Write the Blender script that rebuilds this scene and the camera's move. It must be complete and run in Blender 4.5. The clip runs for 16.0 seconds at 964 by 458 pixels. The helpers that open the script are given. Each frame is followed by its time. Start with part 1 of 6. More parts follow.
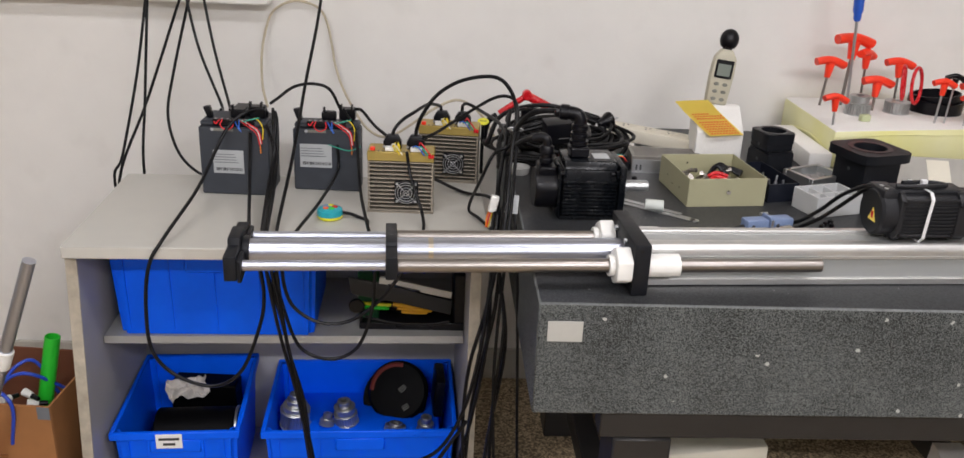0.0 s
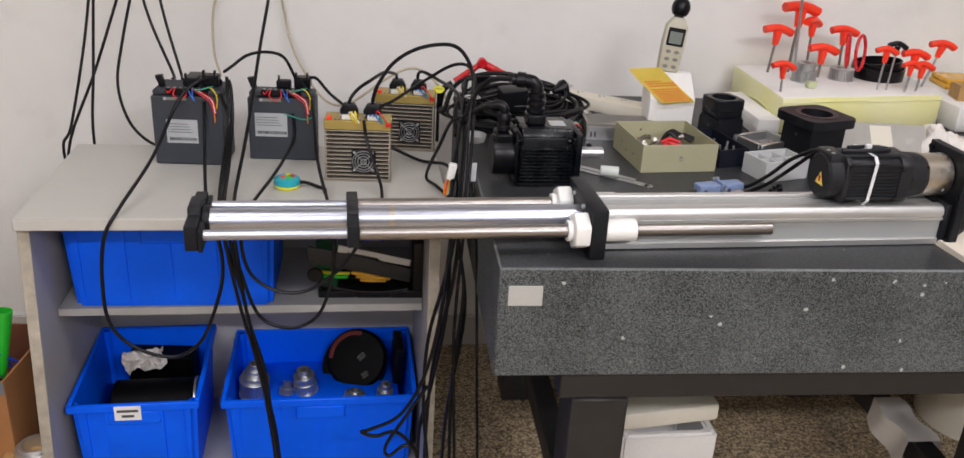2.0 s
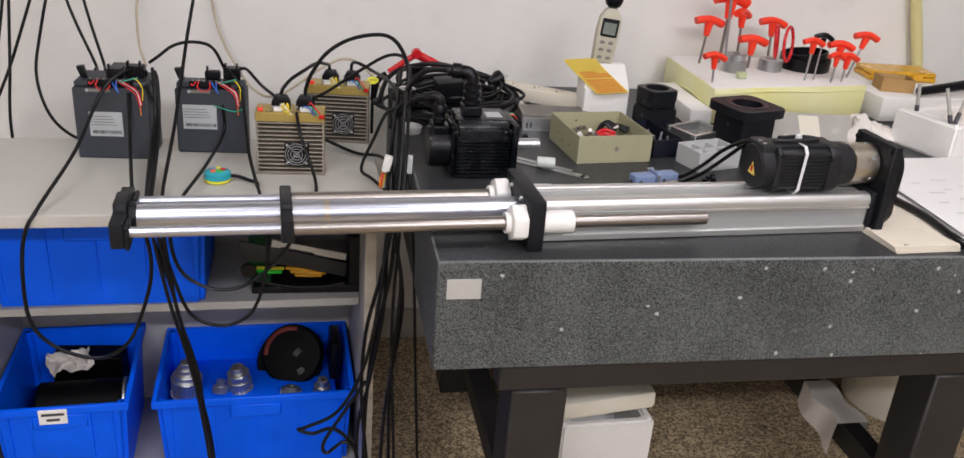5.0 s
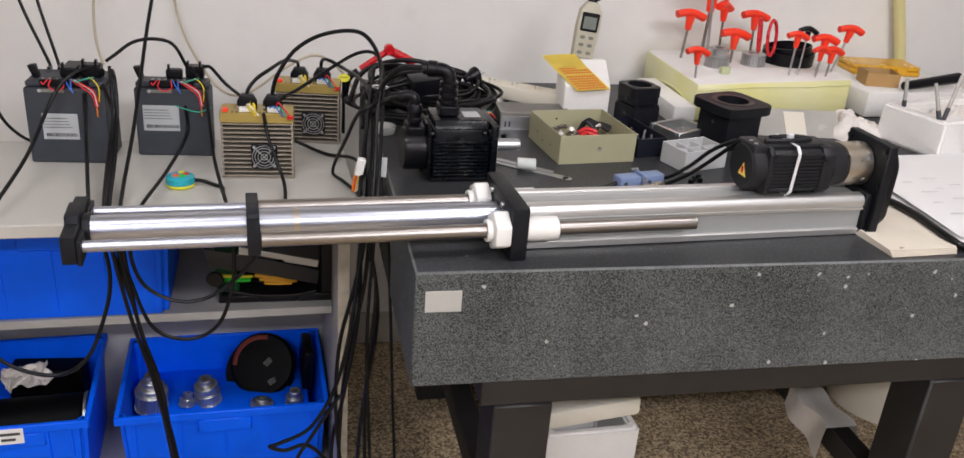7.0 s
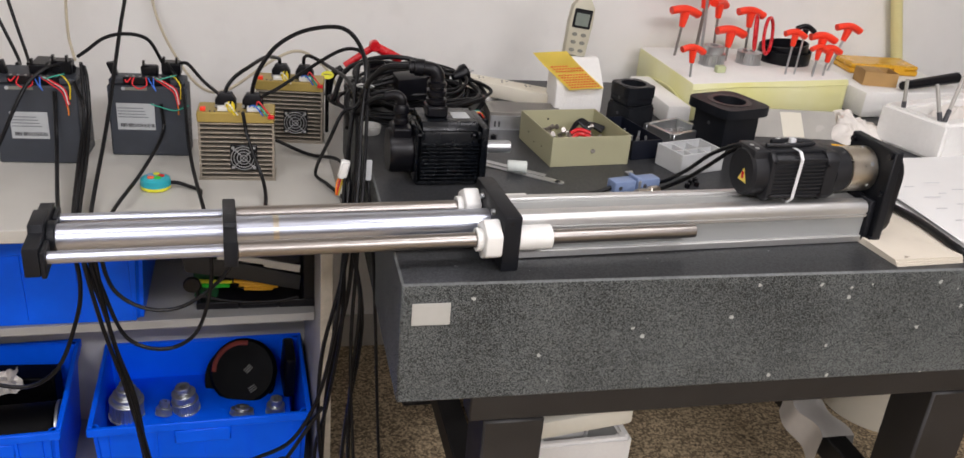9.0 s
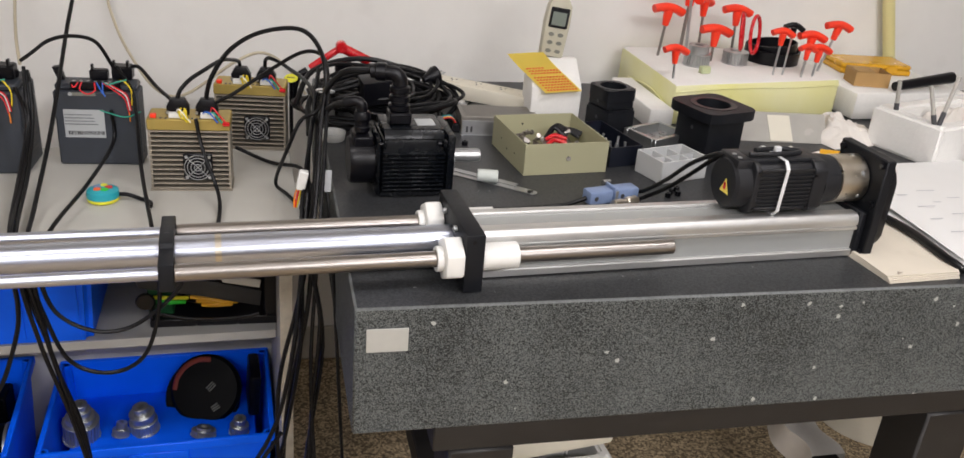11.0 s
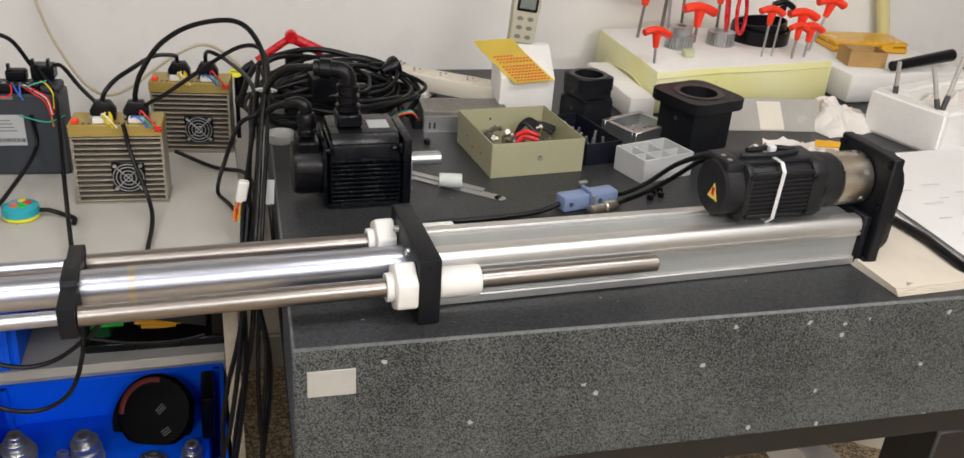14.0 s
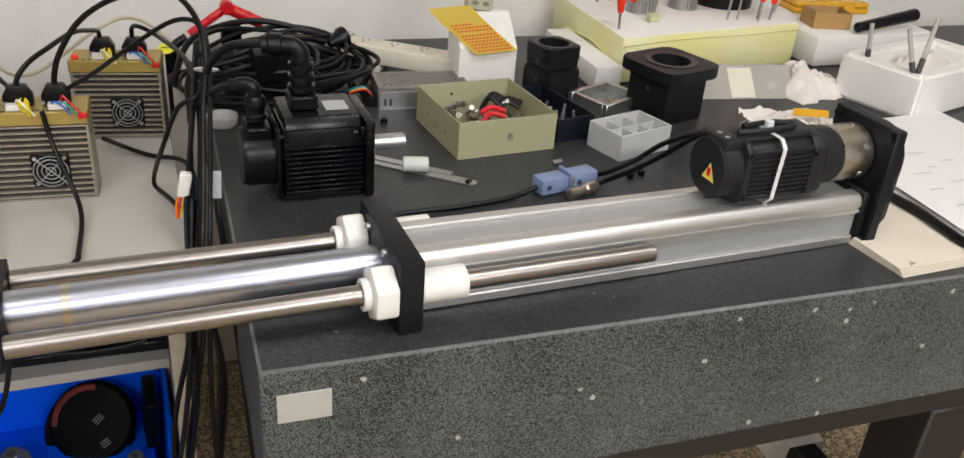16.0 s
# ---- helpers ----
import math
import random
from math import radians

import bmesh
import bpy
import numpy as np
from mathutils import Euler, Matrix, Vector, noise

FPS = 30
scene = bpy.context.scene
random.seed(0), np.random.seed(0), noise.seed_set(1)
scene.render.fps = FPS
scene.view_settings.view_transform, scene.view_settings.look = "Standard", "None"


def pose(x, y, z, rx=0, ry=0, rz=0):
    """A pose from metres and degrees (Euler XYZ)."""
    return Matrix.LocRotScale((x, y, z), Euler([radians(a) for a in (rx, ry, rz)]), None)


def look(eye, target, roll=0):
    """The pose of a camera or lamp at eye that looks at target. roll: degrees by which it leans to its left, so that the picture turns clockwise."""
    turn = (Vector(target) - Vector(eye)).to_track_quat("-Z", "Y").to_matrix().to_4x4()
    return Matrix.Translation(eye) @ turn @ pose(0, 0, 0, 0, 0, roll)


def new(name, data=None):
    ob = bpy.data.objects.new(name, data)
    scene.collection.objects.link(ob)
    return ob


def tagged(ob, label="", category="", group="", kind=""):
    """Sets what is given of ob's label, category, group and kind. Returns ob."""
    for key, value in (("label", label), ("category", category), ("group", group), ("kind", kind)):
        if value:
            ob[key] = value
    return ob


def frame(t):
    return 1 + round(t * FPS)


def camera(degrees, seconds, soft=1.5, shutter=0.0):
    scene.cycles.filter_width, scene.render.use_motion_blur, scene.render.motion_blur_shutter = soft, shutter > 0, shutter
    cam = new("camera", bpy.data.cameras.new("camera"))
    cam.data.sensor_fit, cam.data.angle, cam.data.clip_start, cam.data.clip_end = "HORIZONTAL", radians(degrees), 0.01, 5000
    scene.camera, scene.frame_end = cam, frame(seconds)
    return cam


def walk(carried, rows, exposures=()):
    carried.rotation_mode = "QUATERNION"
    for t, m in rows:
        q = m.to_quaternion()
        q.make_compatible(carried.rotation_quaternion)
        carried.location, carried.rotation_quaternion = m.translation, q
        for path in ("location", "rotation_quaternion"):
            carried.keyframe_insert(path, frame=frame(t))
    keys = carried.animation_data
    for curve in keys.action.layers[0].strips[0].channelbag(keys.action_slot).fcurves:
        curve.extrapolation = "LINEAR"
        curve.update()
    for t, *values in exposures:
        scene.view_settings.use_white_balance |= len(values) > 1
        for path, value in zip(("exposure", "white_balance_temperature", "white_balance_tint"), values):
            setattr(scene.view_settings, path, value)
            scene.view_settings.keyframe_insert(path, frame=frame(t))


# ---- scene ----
cam = camera(56.4, 16.0)
PATH = [
    (0, (-0.164, -1.23, 1.405), (-0.057, 0.628, 0.671), 2.6),
    (0.5, (-0.163, -1.213, 1.406), (-0.034, 0.636, 0.655), 2.6),
    (1, (-0.187, -1.201, 1.407), (-0.028, 0.639, 0.639), 2.8),
    (1.5, (-0.189, -1.22, 1.405), (-0.003, 0.613, 0.625), 3.0),
    (2, (-0.182, -1.247, 1.408), (0.037, 0.576, 0.616), 3.3),
    (2.5, (-0.189, -1.256, 1.408), (0.06, 0.562, 0.612), 3.6),
    (3, (-0.18, -1.259, 1.407), (0.093, 0.555, 0.611), 3.8),
    (3.5, (-0.181, -1.257, 1.407), (0.121, 0.552, 0.611), 4.0),
    (4, (-0.184, -1.257, 1.409), (0.143, 0.548, 0.611), 4.2),
    (6.5, (-0.18, -1.164, 1.398), (0.222, 0.618, 0.586), 4.5),
    (7, (-0.179, -1.15, 1.396), (0.241, 0.628, 0.581), 4.6),
    (7.5, (-0.183, -1.139, 1.395), (0.253, 0.633, 0.576), 4.8),
    (8, (-0.185, -1.127, 1.391), (0.259, 0.641, 0.569), 4.9),
    (8.5, (-0.18, -1.104, 1.392), (0.268, 0.661, 0.566), 5.1),
    (9, (-0.171, -1.081, 1.391), (0.28, 0.682, 0.563), 5.2),
    (11.5, (-0.089, -0.979, 1.382), (0.375, 0.777, 0.546), 5.1),
    (12, (-0.076, -0.966, 1.385), (0.386, 0.791, 0.549), 5.1),
    (12.5, (-0.061, -0.946, 1.384), (0.393, 0.812, 0.545), 5.0),
    (13, (-0.027, -0.919, 1.377), (0.425, 0.833, 0.527), 4.8),
    (13.5, (-0.018, -0.9, 1.368), (0.444, 0.842, 0.501), 4.5),
    (14, (-0.034, -0.846, 1.372), (0.457, 0.88, 0.488), 4.3),
    (14.5, (-0.039, -0.799, 1.368), (0.488, 0.908, 0.468), 4.4),
    (15, (-0.042, -0.762, 1.359), (0.522, 0.925, 0.444), 4.5),
    (15.5, (-0.052, -0.739, 1.352), (0.548, 0.927, 0.423), 4.7),
    (16, (-0.059, -0.717, 1.348), (0.575, 0.928, 0.403), 4.8),
]
walk(cam, [(t, look(eye, target, roll)) for t, eye, target, roll in PATH],
     exposures=[(0, -0.08, 6250, 15), (2.5, -0.08, 6200, 17), (7, -0.07, 6200, 17), (11.5, -0.04, 6350, 14), (16, -0.06, 6400, 12)])


# ---- world and light ----
world = bpy.data.worlds.new("world")
scene.world = world
world.use_nodes = True
world.node_tree.nodes["Background"].inputs[0].default_value = (0.9, 0.95, 1.0, 1)
world.node_tree.nodes["Background"].inputs[1].default_value = 0.15
LAMP_COLOUR = (1.0, 0.98, 0.955)
LAMPS = [(-1.0, -0.6, 12.5), (1.0, -0.6, 16.5), (-1.0, -2.7, 54), (1.0, -2.7, 70)]
for lx, ly, watts in LAMPS:
    data = bpy.data.lights.new("tube_light", "AREA")
    data.shape, data.size, data.size_y = "RECTANGLE", 1.2, 0.22
    data.energy, data.color = watts, LAMP_COLOUR
    lamp = new("tube_light", data)
    lamp.matrix_world = pose(lx, ly, 2.615)
scene.view_settings.exposure = 0.0


# ---- materials ----
def mat(name, colour, rough=0.5, metal=0.0, var=0.12, scale=40.0, bump=0.0, bscale=300.0, tint=None, rvar=0.08, coat=0.0, spec=0.5, stain=0.0):
    """A surface with fine grain, broad unevenness and a fine relief; scales are per metre."""
    m = bpy.data.materials.new(name)
    m.use_nodes = True
    nt = m.node_tree
    b = nt.nodes["Principled BSDF"]
    tc = nt.nodes.new("ShaderNodeTexCoord")
    n1 = nt.nodes.new("ShaderNodeTexNoise")
    n1.inputs["Scale"].default_value, n1.inputs["Detail"].default_value = scale, 6
    n2 = nt.nodes.new("ShaderNodeTexNoise")
    n2.inputs["Scale"].default_value, n2.inputs["Detail"].default_value = max(scale * 0.12, 1.5), 3
    nt.links.new(tc.outputs["Object"], n1.inputs["Vector"])
    nt.links.new(tc.outputs["Object"], n2.inputs["Vector"])
    add = nt.nodes.new("ShaderNodeMath")
    add.operation = "ADD"
    nt.links.new(n1.outputs["Fac"], add.inputs[0])
    nt.links.new(n2.outputs["Fac"], add.inputs[1])
    ramp = nt.nodes.new("ShaderNodeMapRange")
    ramp.inputs["From Min"].default_value, ramp.inputs["From Max"].default_value = 0.6, 1.4
    nt.links.new(add.outputs[0], ramp.inputs["Value"])
    mix = nt.nodes.new("ShaderNodeMix")
    mix.data_type = "RGBA"
    c = Vector(colour)
    d = Vector(tint) if tint else c * (1 + var)
    lo = c * (1 - var)
    mix.inputs[6].default_value = (lo.x, lo.y, lo.z, 1)
    mix.inputs[7].default_value = (min(d.x, 1), min(d.y, 1), min(d.z, 1), 1)
    nt.links.new(ramp.outputs[0], mix.inputs[0])
    out = mix.outputs[2]
    if stain:
        n3 = nt.nodes.new("ShaderNodeTexNoise")
        n3.inputs["Scale"].default_value, n3.inputs["Detail"].default_value = 9.0, 8
        nt.links.new(tc.outputs["Object"], n3.inputs["Vector"])
        r3 = nt.nodes.new("ShaderNodeMapRange")
        r3.inputs["From Min"].default_value, r3.inputs["From Max"].default_value = 0.56, 0.72
        r3.inputs["To Max"].default_value = stain
        nt.links.new(n3.outputs["Fac"], r3.inputs["Value"])
        mx = nt.nodes.new("ShaderNodeMix")
        mx.data_type = "RGBA"
        mx.inputs[7].default_value = (c.x * 0.55, c.y * 0.52, c.z * 0.48, 1)
        nt.links.new(r3.outputs[0], mx.inputs[0])
        nt.links.new(out, mx.inputs[6])
        out = mx.outputs[2]
    nt.links.new(out, b.inputs["Base Color"])
    rr = nt.nodes.new("ShaderNodeMapRange")
    rr.inputs["To Min"].default_value, rr.inputs["To Max"].default_value = max(rough - rvar, 0.03), min(rough + rvar, 1)
    nt.links.new(n1.outputs["Fac"], rr.inputs["Value"])
    nt.links.new(rr.outputs[0], b.inputs["Roughness"])
    b.inputs["Metallic"].default_value = metal
    b.inputs["Specular IOR Level"].default_value = spec
    if coat:
        b.inputs["Coat Weight"].default_value = coat
    if bump:
        n4 = nt.nodes.new("ShaderNodeTexNoise")
        n4.inputs["Scale"].default_value, n4.inputs["Detail"].default_value = bscale, 4
        nt.links.new(tc.outputs["Object"], n4.inputs["Vector"])
        bp = nt.nodes.new("ShaderNodeBump")
        bp.inputs["Strength"].default_value, bp.inputs["Distance"].default_value = bump, 0.002
        nt.links.new(n4.outputs["Fac"], bp.inputs["Height"])
        nt.links.new(bp.outputs[0], b.inputs["Normal"])
    return m


def speckled(name, stops, scale, rough, fleck=0.0, fleck_colour=(0.5, 0.5, 0.48), bump=0.0, cloud=0.25, grain=0.45):
    """Stone of small grains, with scattered pale flecks and broad clouds."""
    m = bpy.data.materials.new(name)
    m.use_nodes = True
    nt = m.node_tree
    b = nt.nodes["Principled BSDF"]
    tc = nt.nodes.new("ShaderNodeTexCoord")
    v = nt.nodes.new("ShaderNodeTexVoronoi")
    v.inputs["Scale"].default_value = scale
    n = nt.nodes.new("ShaderNodeTexNoise")
    n.inputs["Scale"].default_value, n.inputs["Detail"].default_value, n.inputs["Roughness"].default_value = scale * 0.55, 7, 0.75
    big = nt.nodes.new("ShaderNodeTexNoise")
    big.inputs["Scale"].default_value, big.inputs["Detail"].default_value = 6.0, 4
    for t in (v, n, big):
        nt.links.new(tc.outputs["Object"], t.inputs["Vector"])
    sep = nt.nodes.new("ShaderNodeSeparateColor")
    nt.links.new(v.outputs["Color"], sep.inputs[0])
    a = nt.nodes.new("ShaderNodeMath")
    a.operation = "MULTIPLY_ADD"
    a.inputs[1].default_value = grain
    nt.links.new(sep.outputs[0], a.inputs[0])
    nt.links.new(n.outputs["Fac"], a.inputs[2])
    a2 = nt.nodes.new("ShaderNodeMath")
    a2.operation = "MULTIPLY_ADD"
    a2.inputs[1].default_value = cloud
    nt.links.new(big.outputs["Fac"], a2.inputs[0])
    nt.links.new(a.outputs[0], a2.inputs[2])
    ramp = nt.nodes.new("ShaderNodeValToRGB")
    el = ramp.color_ramp.elements
    for i, (p, c) in enumerate(stops):
        e = el[i] if i < 2 else el.new(p)
        e.position, e.color = p, (*c, 1)
    nt.links.new(a2.outputs[0], ramp.inputs[0])
    out = ramp.outputs[0]
    if fleck:
        v2 = nt.nodes.new("ShaderNodeTexVoronoi")
        v2.inputs["Scale"].default_value = 56.0
        warp = nt.nodes.new("ShaderNodeTexNoise")
        warp.inputs["Scale"].default_value, warp.inputs["Detail"].default_value = scale * 0.35, 3
        nt.links.new(tc.outputs["Object"], warp.inputs["Vector"])
        push = nt.nodes.new("ShaderNodeVectorMath")
        push.operation = "MULTIPLY_ADD"
        push.inputs[1].default_value = (0.008, 0.008, 0.008)
        nt.links.new(warp.outputs["Color"], push.inputs[0])
        nt.links.new(tc.outputs["Object"], push.inputs[2])
        nt.links.new(push.outputs[0], v2.inputs["Vector"])
        lt = nt.nodes.new("ShaderNodeMath")
        lt.operation = "LESS_THAN"
        lt.inputs[1].default_value = fleck
        nt.links.new(v2.outputs["Distance"], lt.inputs[0])
        s2 = nt.nodes.new("ShaderNodeSeparateColor")
        nt.links.new(v2.outputs["Color"], s2.inputs[0])
        gt = nt.nodes.new("ShaderNodeMath")
        gt.operation = "GREATER_THAN"
        gt.inputs[1].default_value = 0.92
        nt.links.new(s2.outputs[0], gt.inputs[0])
        mu = nt.nodes.new("ShaderNodeMath")
        mu.operation = "MULTIPLY"
        nt.links.new(lt.outputs[0], mu.inputs[0])
        nt.links.new(gt.outputs[0], mu.inputs[1])
        mx = nt.nodes.new("ShaderNodeMix")
        mx.data_type = "RGBA"
        mx.inputs[7].default_value = (*fleck_colour, 1)
        nt.links.new(mu.outputs[0], mx.inputs[0])
        nt.links.new(out, mx.inputs[6])
        out = mx.outputs[2]
    nt.links.new(out, b.inputs["Base Color"])
    b.inputs["Roughness"].default_value = rough
    b.inputs["Specular IOR Level"].default_value = 0.3
    if bump:
        bp = nt.nodes.new("ShaderNodeBump")
        bp.inputs["Strength"].default_value, bp.inputs["Distance"].default_value = bump, 0.001
        nt.links.new(n.outputs["Fac"], bp.inputs["Height"])
        nt.links.new(bp.outputs[0], b.inputs["Normal"])
    return m


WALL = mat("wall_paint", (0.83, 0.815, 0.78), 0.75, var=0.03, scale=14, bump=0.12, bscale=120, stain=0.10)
WALL_UNSEEN = mat("grey_wall_paint", (0.46, 0.45, 0.43), 0.75, var=0.05, scale=14, stain=0.10)
CEIL = mat("ceiling_paint", (0.8, 0.8, 0.78), 0.8, var=0.03)
GRANITE_SIDE = speckled("granite_sawn", [(0.54, (0.002, 0.003, 0.003)), (1.0, (0.142, 0.155, 0.154)), (0.83, (0.016, 0.019, 0.020))], 860, 0.6, 0.2, (0.42, 0.43, 0.41), 0.25, 0.38, 0.45)
GRANITE_TOP = speckled("granite_lapped", [(0.45, (0.015, 0.016, 0.018)), (1.0, (0.050, 0.052, 0.055)), (0.75, (0.027, 0.028, 0.030))], 420, 0.36, 0.09, (0.26, 0.26, 0.26), 0.05, 0.3)
TERRAZZO = speckled("terrazzo", [(0.45, (0.055, 0.041, 0.026)), (1.05, (0.62, 0.49, 0.31)), (0.76, (0.235, 0.175, 0.11))], 190, 0.45, 0.16, (0.36, 0.30, 0.22), 0.1, 0.2)
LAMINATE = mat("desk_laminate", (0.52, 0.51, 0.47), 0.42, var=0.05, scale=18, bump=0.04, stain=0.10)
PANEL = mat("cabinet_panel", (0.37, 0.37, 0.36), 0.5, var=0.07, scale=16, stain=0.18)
WORN_EDGE = mat("worn_edge_band", (0.42, 0.38, 0.31), 0.6, var=0.3, scale=60, stain=0.6)
BLUE = mat("blue_polypropylene", (0.001, 0.118, 0.98), 0.45, var=0.08, scale=25, bump=0.05, bscale=500, spec=0.22)
BLACK_ANO = mat("black_anodised", (0.009, 0.010, 0.013), 0.45, var=0.2, scale=70, bump=0.03, spec=0.22)
MOTOR_GREY = mat("matt_black_motor", (0.015, 0.0155, 0.018), 0.46, var=0.12, scale=60, bump=0.02, bscale=900, spec=0.3)
BLACK_PAINT = mat("black_motor_paint", (0.003, 0.004, 0.006), 0.27, var=0.1, scale=40, bump=0.0, bscale=300, spec=0.28)
BLACK_PL = mat("black_plastic", (0.003, 0.003, 0.005), 0.32, var=0.25, scale=60, bump=0.05, bscale=700, spec=0.30)
RUBBER = mat("cable_rubber", (0.005, 0.005, 0.006), 0.38, var=0.3, scale=30, spec=0.26)
STEEL_FRAME = mat("black_steel_frame", (0.018, 0.017, 0.017), 0.5, var=0.3, scale=30, bump=0.05)
ALU = mat("clear_anodised_aluminium", (0.66, 0.66, 0.65), 0.43, metal=0.92, var=0.01, scale=4, rvar=0.01)
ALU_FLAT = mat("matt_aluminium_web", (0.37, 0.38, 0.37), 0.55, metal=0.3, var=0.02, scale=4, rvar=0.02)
CHROME = mat("hard_chrome", (0.51, 0.54, 0.63), 0.34, metal=1.0, var=0.0, scale=4, rvar=0.005)
STEEL = mat("ground_steel", (0.33, 0.305, 0.285), 0.34, metal=1.0, var=0.0, scale=4, rvar=0.005)
NICKEL = mat("nickel_gearbox", (0.62, 0.57, 0.49), 0.3, metal=1.0, var=0.08, scale=90, bump=0.05, bscale=900)
ZINC = mat("zinc_steel", (0.5, 0.51, 0.52), 0.38, metal=0.9, var=0.12, scale=80)
CAST_ALU = mat("machined_aluminium", (0.50, 0.51, 0.51), 0.32, metal=0.9, var=0.08, scale=60, bump=0.02)
WHITE_PL = mat("white_nylon", (0.80, 0.80, 0.77), 0.4, var=0.03, scale=40)
FOAM = mat("white_foam", (0.82, 0.81, 0.78), 0.85, var=0.04, scale=120, bump=0.35, bscale=220)
FOAM_YELLOW = mat("yellowed_film_on_foam", (0.86, 0.83, 0.28), 0.30, var=0.10, scale=9, tint=(0.87, 0.86, 0.60), bump=0.25, bscale=30)
DRIVE = mat("slate_grey_plastic", (0.034, 0.040, 0.052), 0.48, var=0.12, scale=50, bump=0.08, bscale=900)
LABEL = mat("silver_label", (0.43, 0.45, 0.46), 0.4, var=0.05, scale=30)
INK = mat("label_ink", (0.05, 0.05, 0.055), 0.6)
GREY_INK = mat("grey_label_ink", (0.16, 0.17, 0.18), 0.6)
GOLD = mat("gold_anodised", (0.42, 0.31, 0.085), 0.4, metal=0.35, var=0.08, scale=50)
FIN = mat("bronze_grey_heatsink", (0.36, 0.32, 0.26), 0.42, metal=0.4, var=0.1, scale=60)
FIN_SHADE = mat("heatsink_valley_shade", (0.010, 0.009, 0.008), 0.7, spec=0.15)
OLIVE = mat("olive_grey_enamel", (0.40, 0.385, 0.245), 0.42, var=0.04, scale=20, bump=0.03)
BEIGE = mat("beige_abs", (0.52, 0.49, 0.38), 0.45, var=0.05, scale=50)
RED = mat("glossy_red", (0.62, 0.012, 0.018), 0.28, var=0.1, scale=50)
ORANGE_RED = mat("orange_red_handle", (0.98, 0.050, 0.016), 0.36, var=0.06, scale=60)
YELLOW = mat("yellow_paper", (0.90, 0.72, 0.13), 0.55, var=0.04, scale=30)
STICKER = mat("orange_sticker", (0.80, 0.12, 0.03), 0.5, var=0.05)
LIME = mat("lime_yellow_tag", (0.74, 0.72, 0.03), 0.4)
TEAL = mat("teal_plastic", (0.02, 0.36, 0.44), 0.35, var=0.1, scale=40)
CONN_BLUE = mat("grey_blue_connector", (0.20, 0.27, 0.44), 0.45, var=0.08, scale=60)
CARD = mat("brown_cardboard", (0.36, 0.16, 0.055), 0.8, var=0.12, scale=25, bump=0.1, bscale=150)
CARD_SHADED = mat("shaded_inside_card", (0.16, 0.055, 0.025), 0.8, var=0.15, scale=25)
GREEN = mat("green_plastic", (0.02, 0.56, 0.03), 0.35, var=0.08, scale=30)
BLUE_HOSE = mat("blue_hose", (0.02, 0.07, 0.55), 0.35)
CREAM = mat("cream_plastic", (0.72, 0.68, 0.57), 0.5, var=0.05, scale=20)
PAPER = mat("white_paper", (0.80, 0.80, 0.79), 0.7, var=0.02, scale=20)
CARTON = mat("cream_board", (0.66, 0.60, 0.50), 0.8, var=0.06, scale=14, bump=0.06, stain=0.3)
CLOTH = mat("white_cloth", (0.74, 0.70, 0.65), 0.9, var=0.05, scale=60, bump=0.2, bscale=400)
AMBER = mat("amber_plastic_case", (0.72, 0.38, 0.02), 0.25, var=0.08, scale=20)
TAN = mat("tan_card", (0.45, 0.27, 0.10), 0.75, var=0.1, scale=30)
PIPE_YELLOW = mat("yellowed_pipe", (0.72, 0.66, 0.32), 0.45, var=0.06, scale=20)
MESH_GREY = mat("perforated_steel", (0.34, 0.32, 0.29), 0.4, metal=0.6, var=0.3, scale=260)
CLEAR = mat("clear_film", (0.42, 0.405, 0.37), 0.25, var=0.12, scale=20)
TIE = mat("white_cable_tie", (0.72, 0.73, 0.74), 0.4, var=0.03)
DARK_BLUE = mat("navy_plastic", (0.006, 0.008, 0.016), 0.4, var=0.2, scale=40)
LCD = mat("lcd_glass", (0.19, 0.22, 0.19), 0.2, var=0.05)
GREY_KEY = mat("grey_key", (0.20, 0.20, 0.17), 0.5)
SKIRT = mat("skirting_paint", (0.5, 0.48, 0.43), 0.6, var=0.06, scale=20, stain=0.25)
GLOW = bpy.data.materials.new("lamp_diffuser")
GLOW.use_nodes = True
GLOW.node_tree.nodes["Principled BSDF"].inputs["Emission Color"].default_value = (1, 0.97, 0.92, 1)
GLOW.node_tree.nodes["Principled BSDF"].inputs["Emission Strength"].default_value = 3.0
WIRES = {n: mat(n + "_wire", c, 0.45) for n, c in (("red", (0.7, 0.02, 0.03)), ("yellow", (0.8, 0.62, 0.02)), ("blue", (0.03, 0.14, 0.6)), ("green", (0.02, 0.34, 0.24)), ("white", (0.75, 0.75, 0.74)), ("orange", (0.85, 0.25, 0.02)), ("purple", (0.25, 0.04, 0.34)))}


# ---- building helpers ----
def add(dst, src, m=None):
    """Copies the bmesh src into dst, moved by m; src is freed."""
    if m is not None:
        bmesh.ops.transform(src, matrix=m, verts=src.verts)
    vm = {v: dst.verts.new(v.co) for v in src.verts}
    for f in src.faces:
        g = dst.faces.new([vm[v] for v in f.verts])
        g.material_index = f.material_index
    src.free()
    return dst


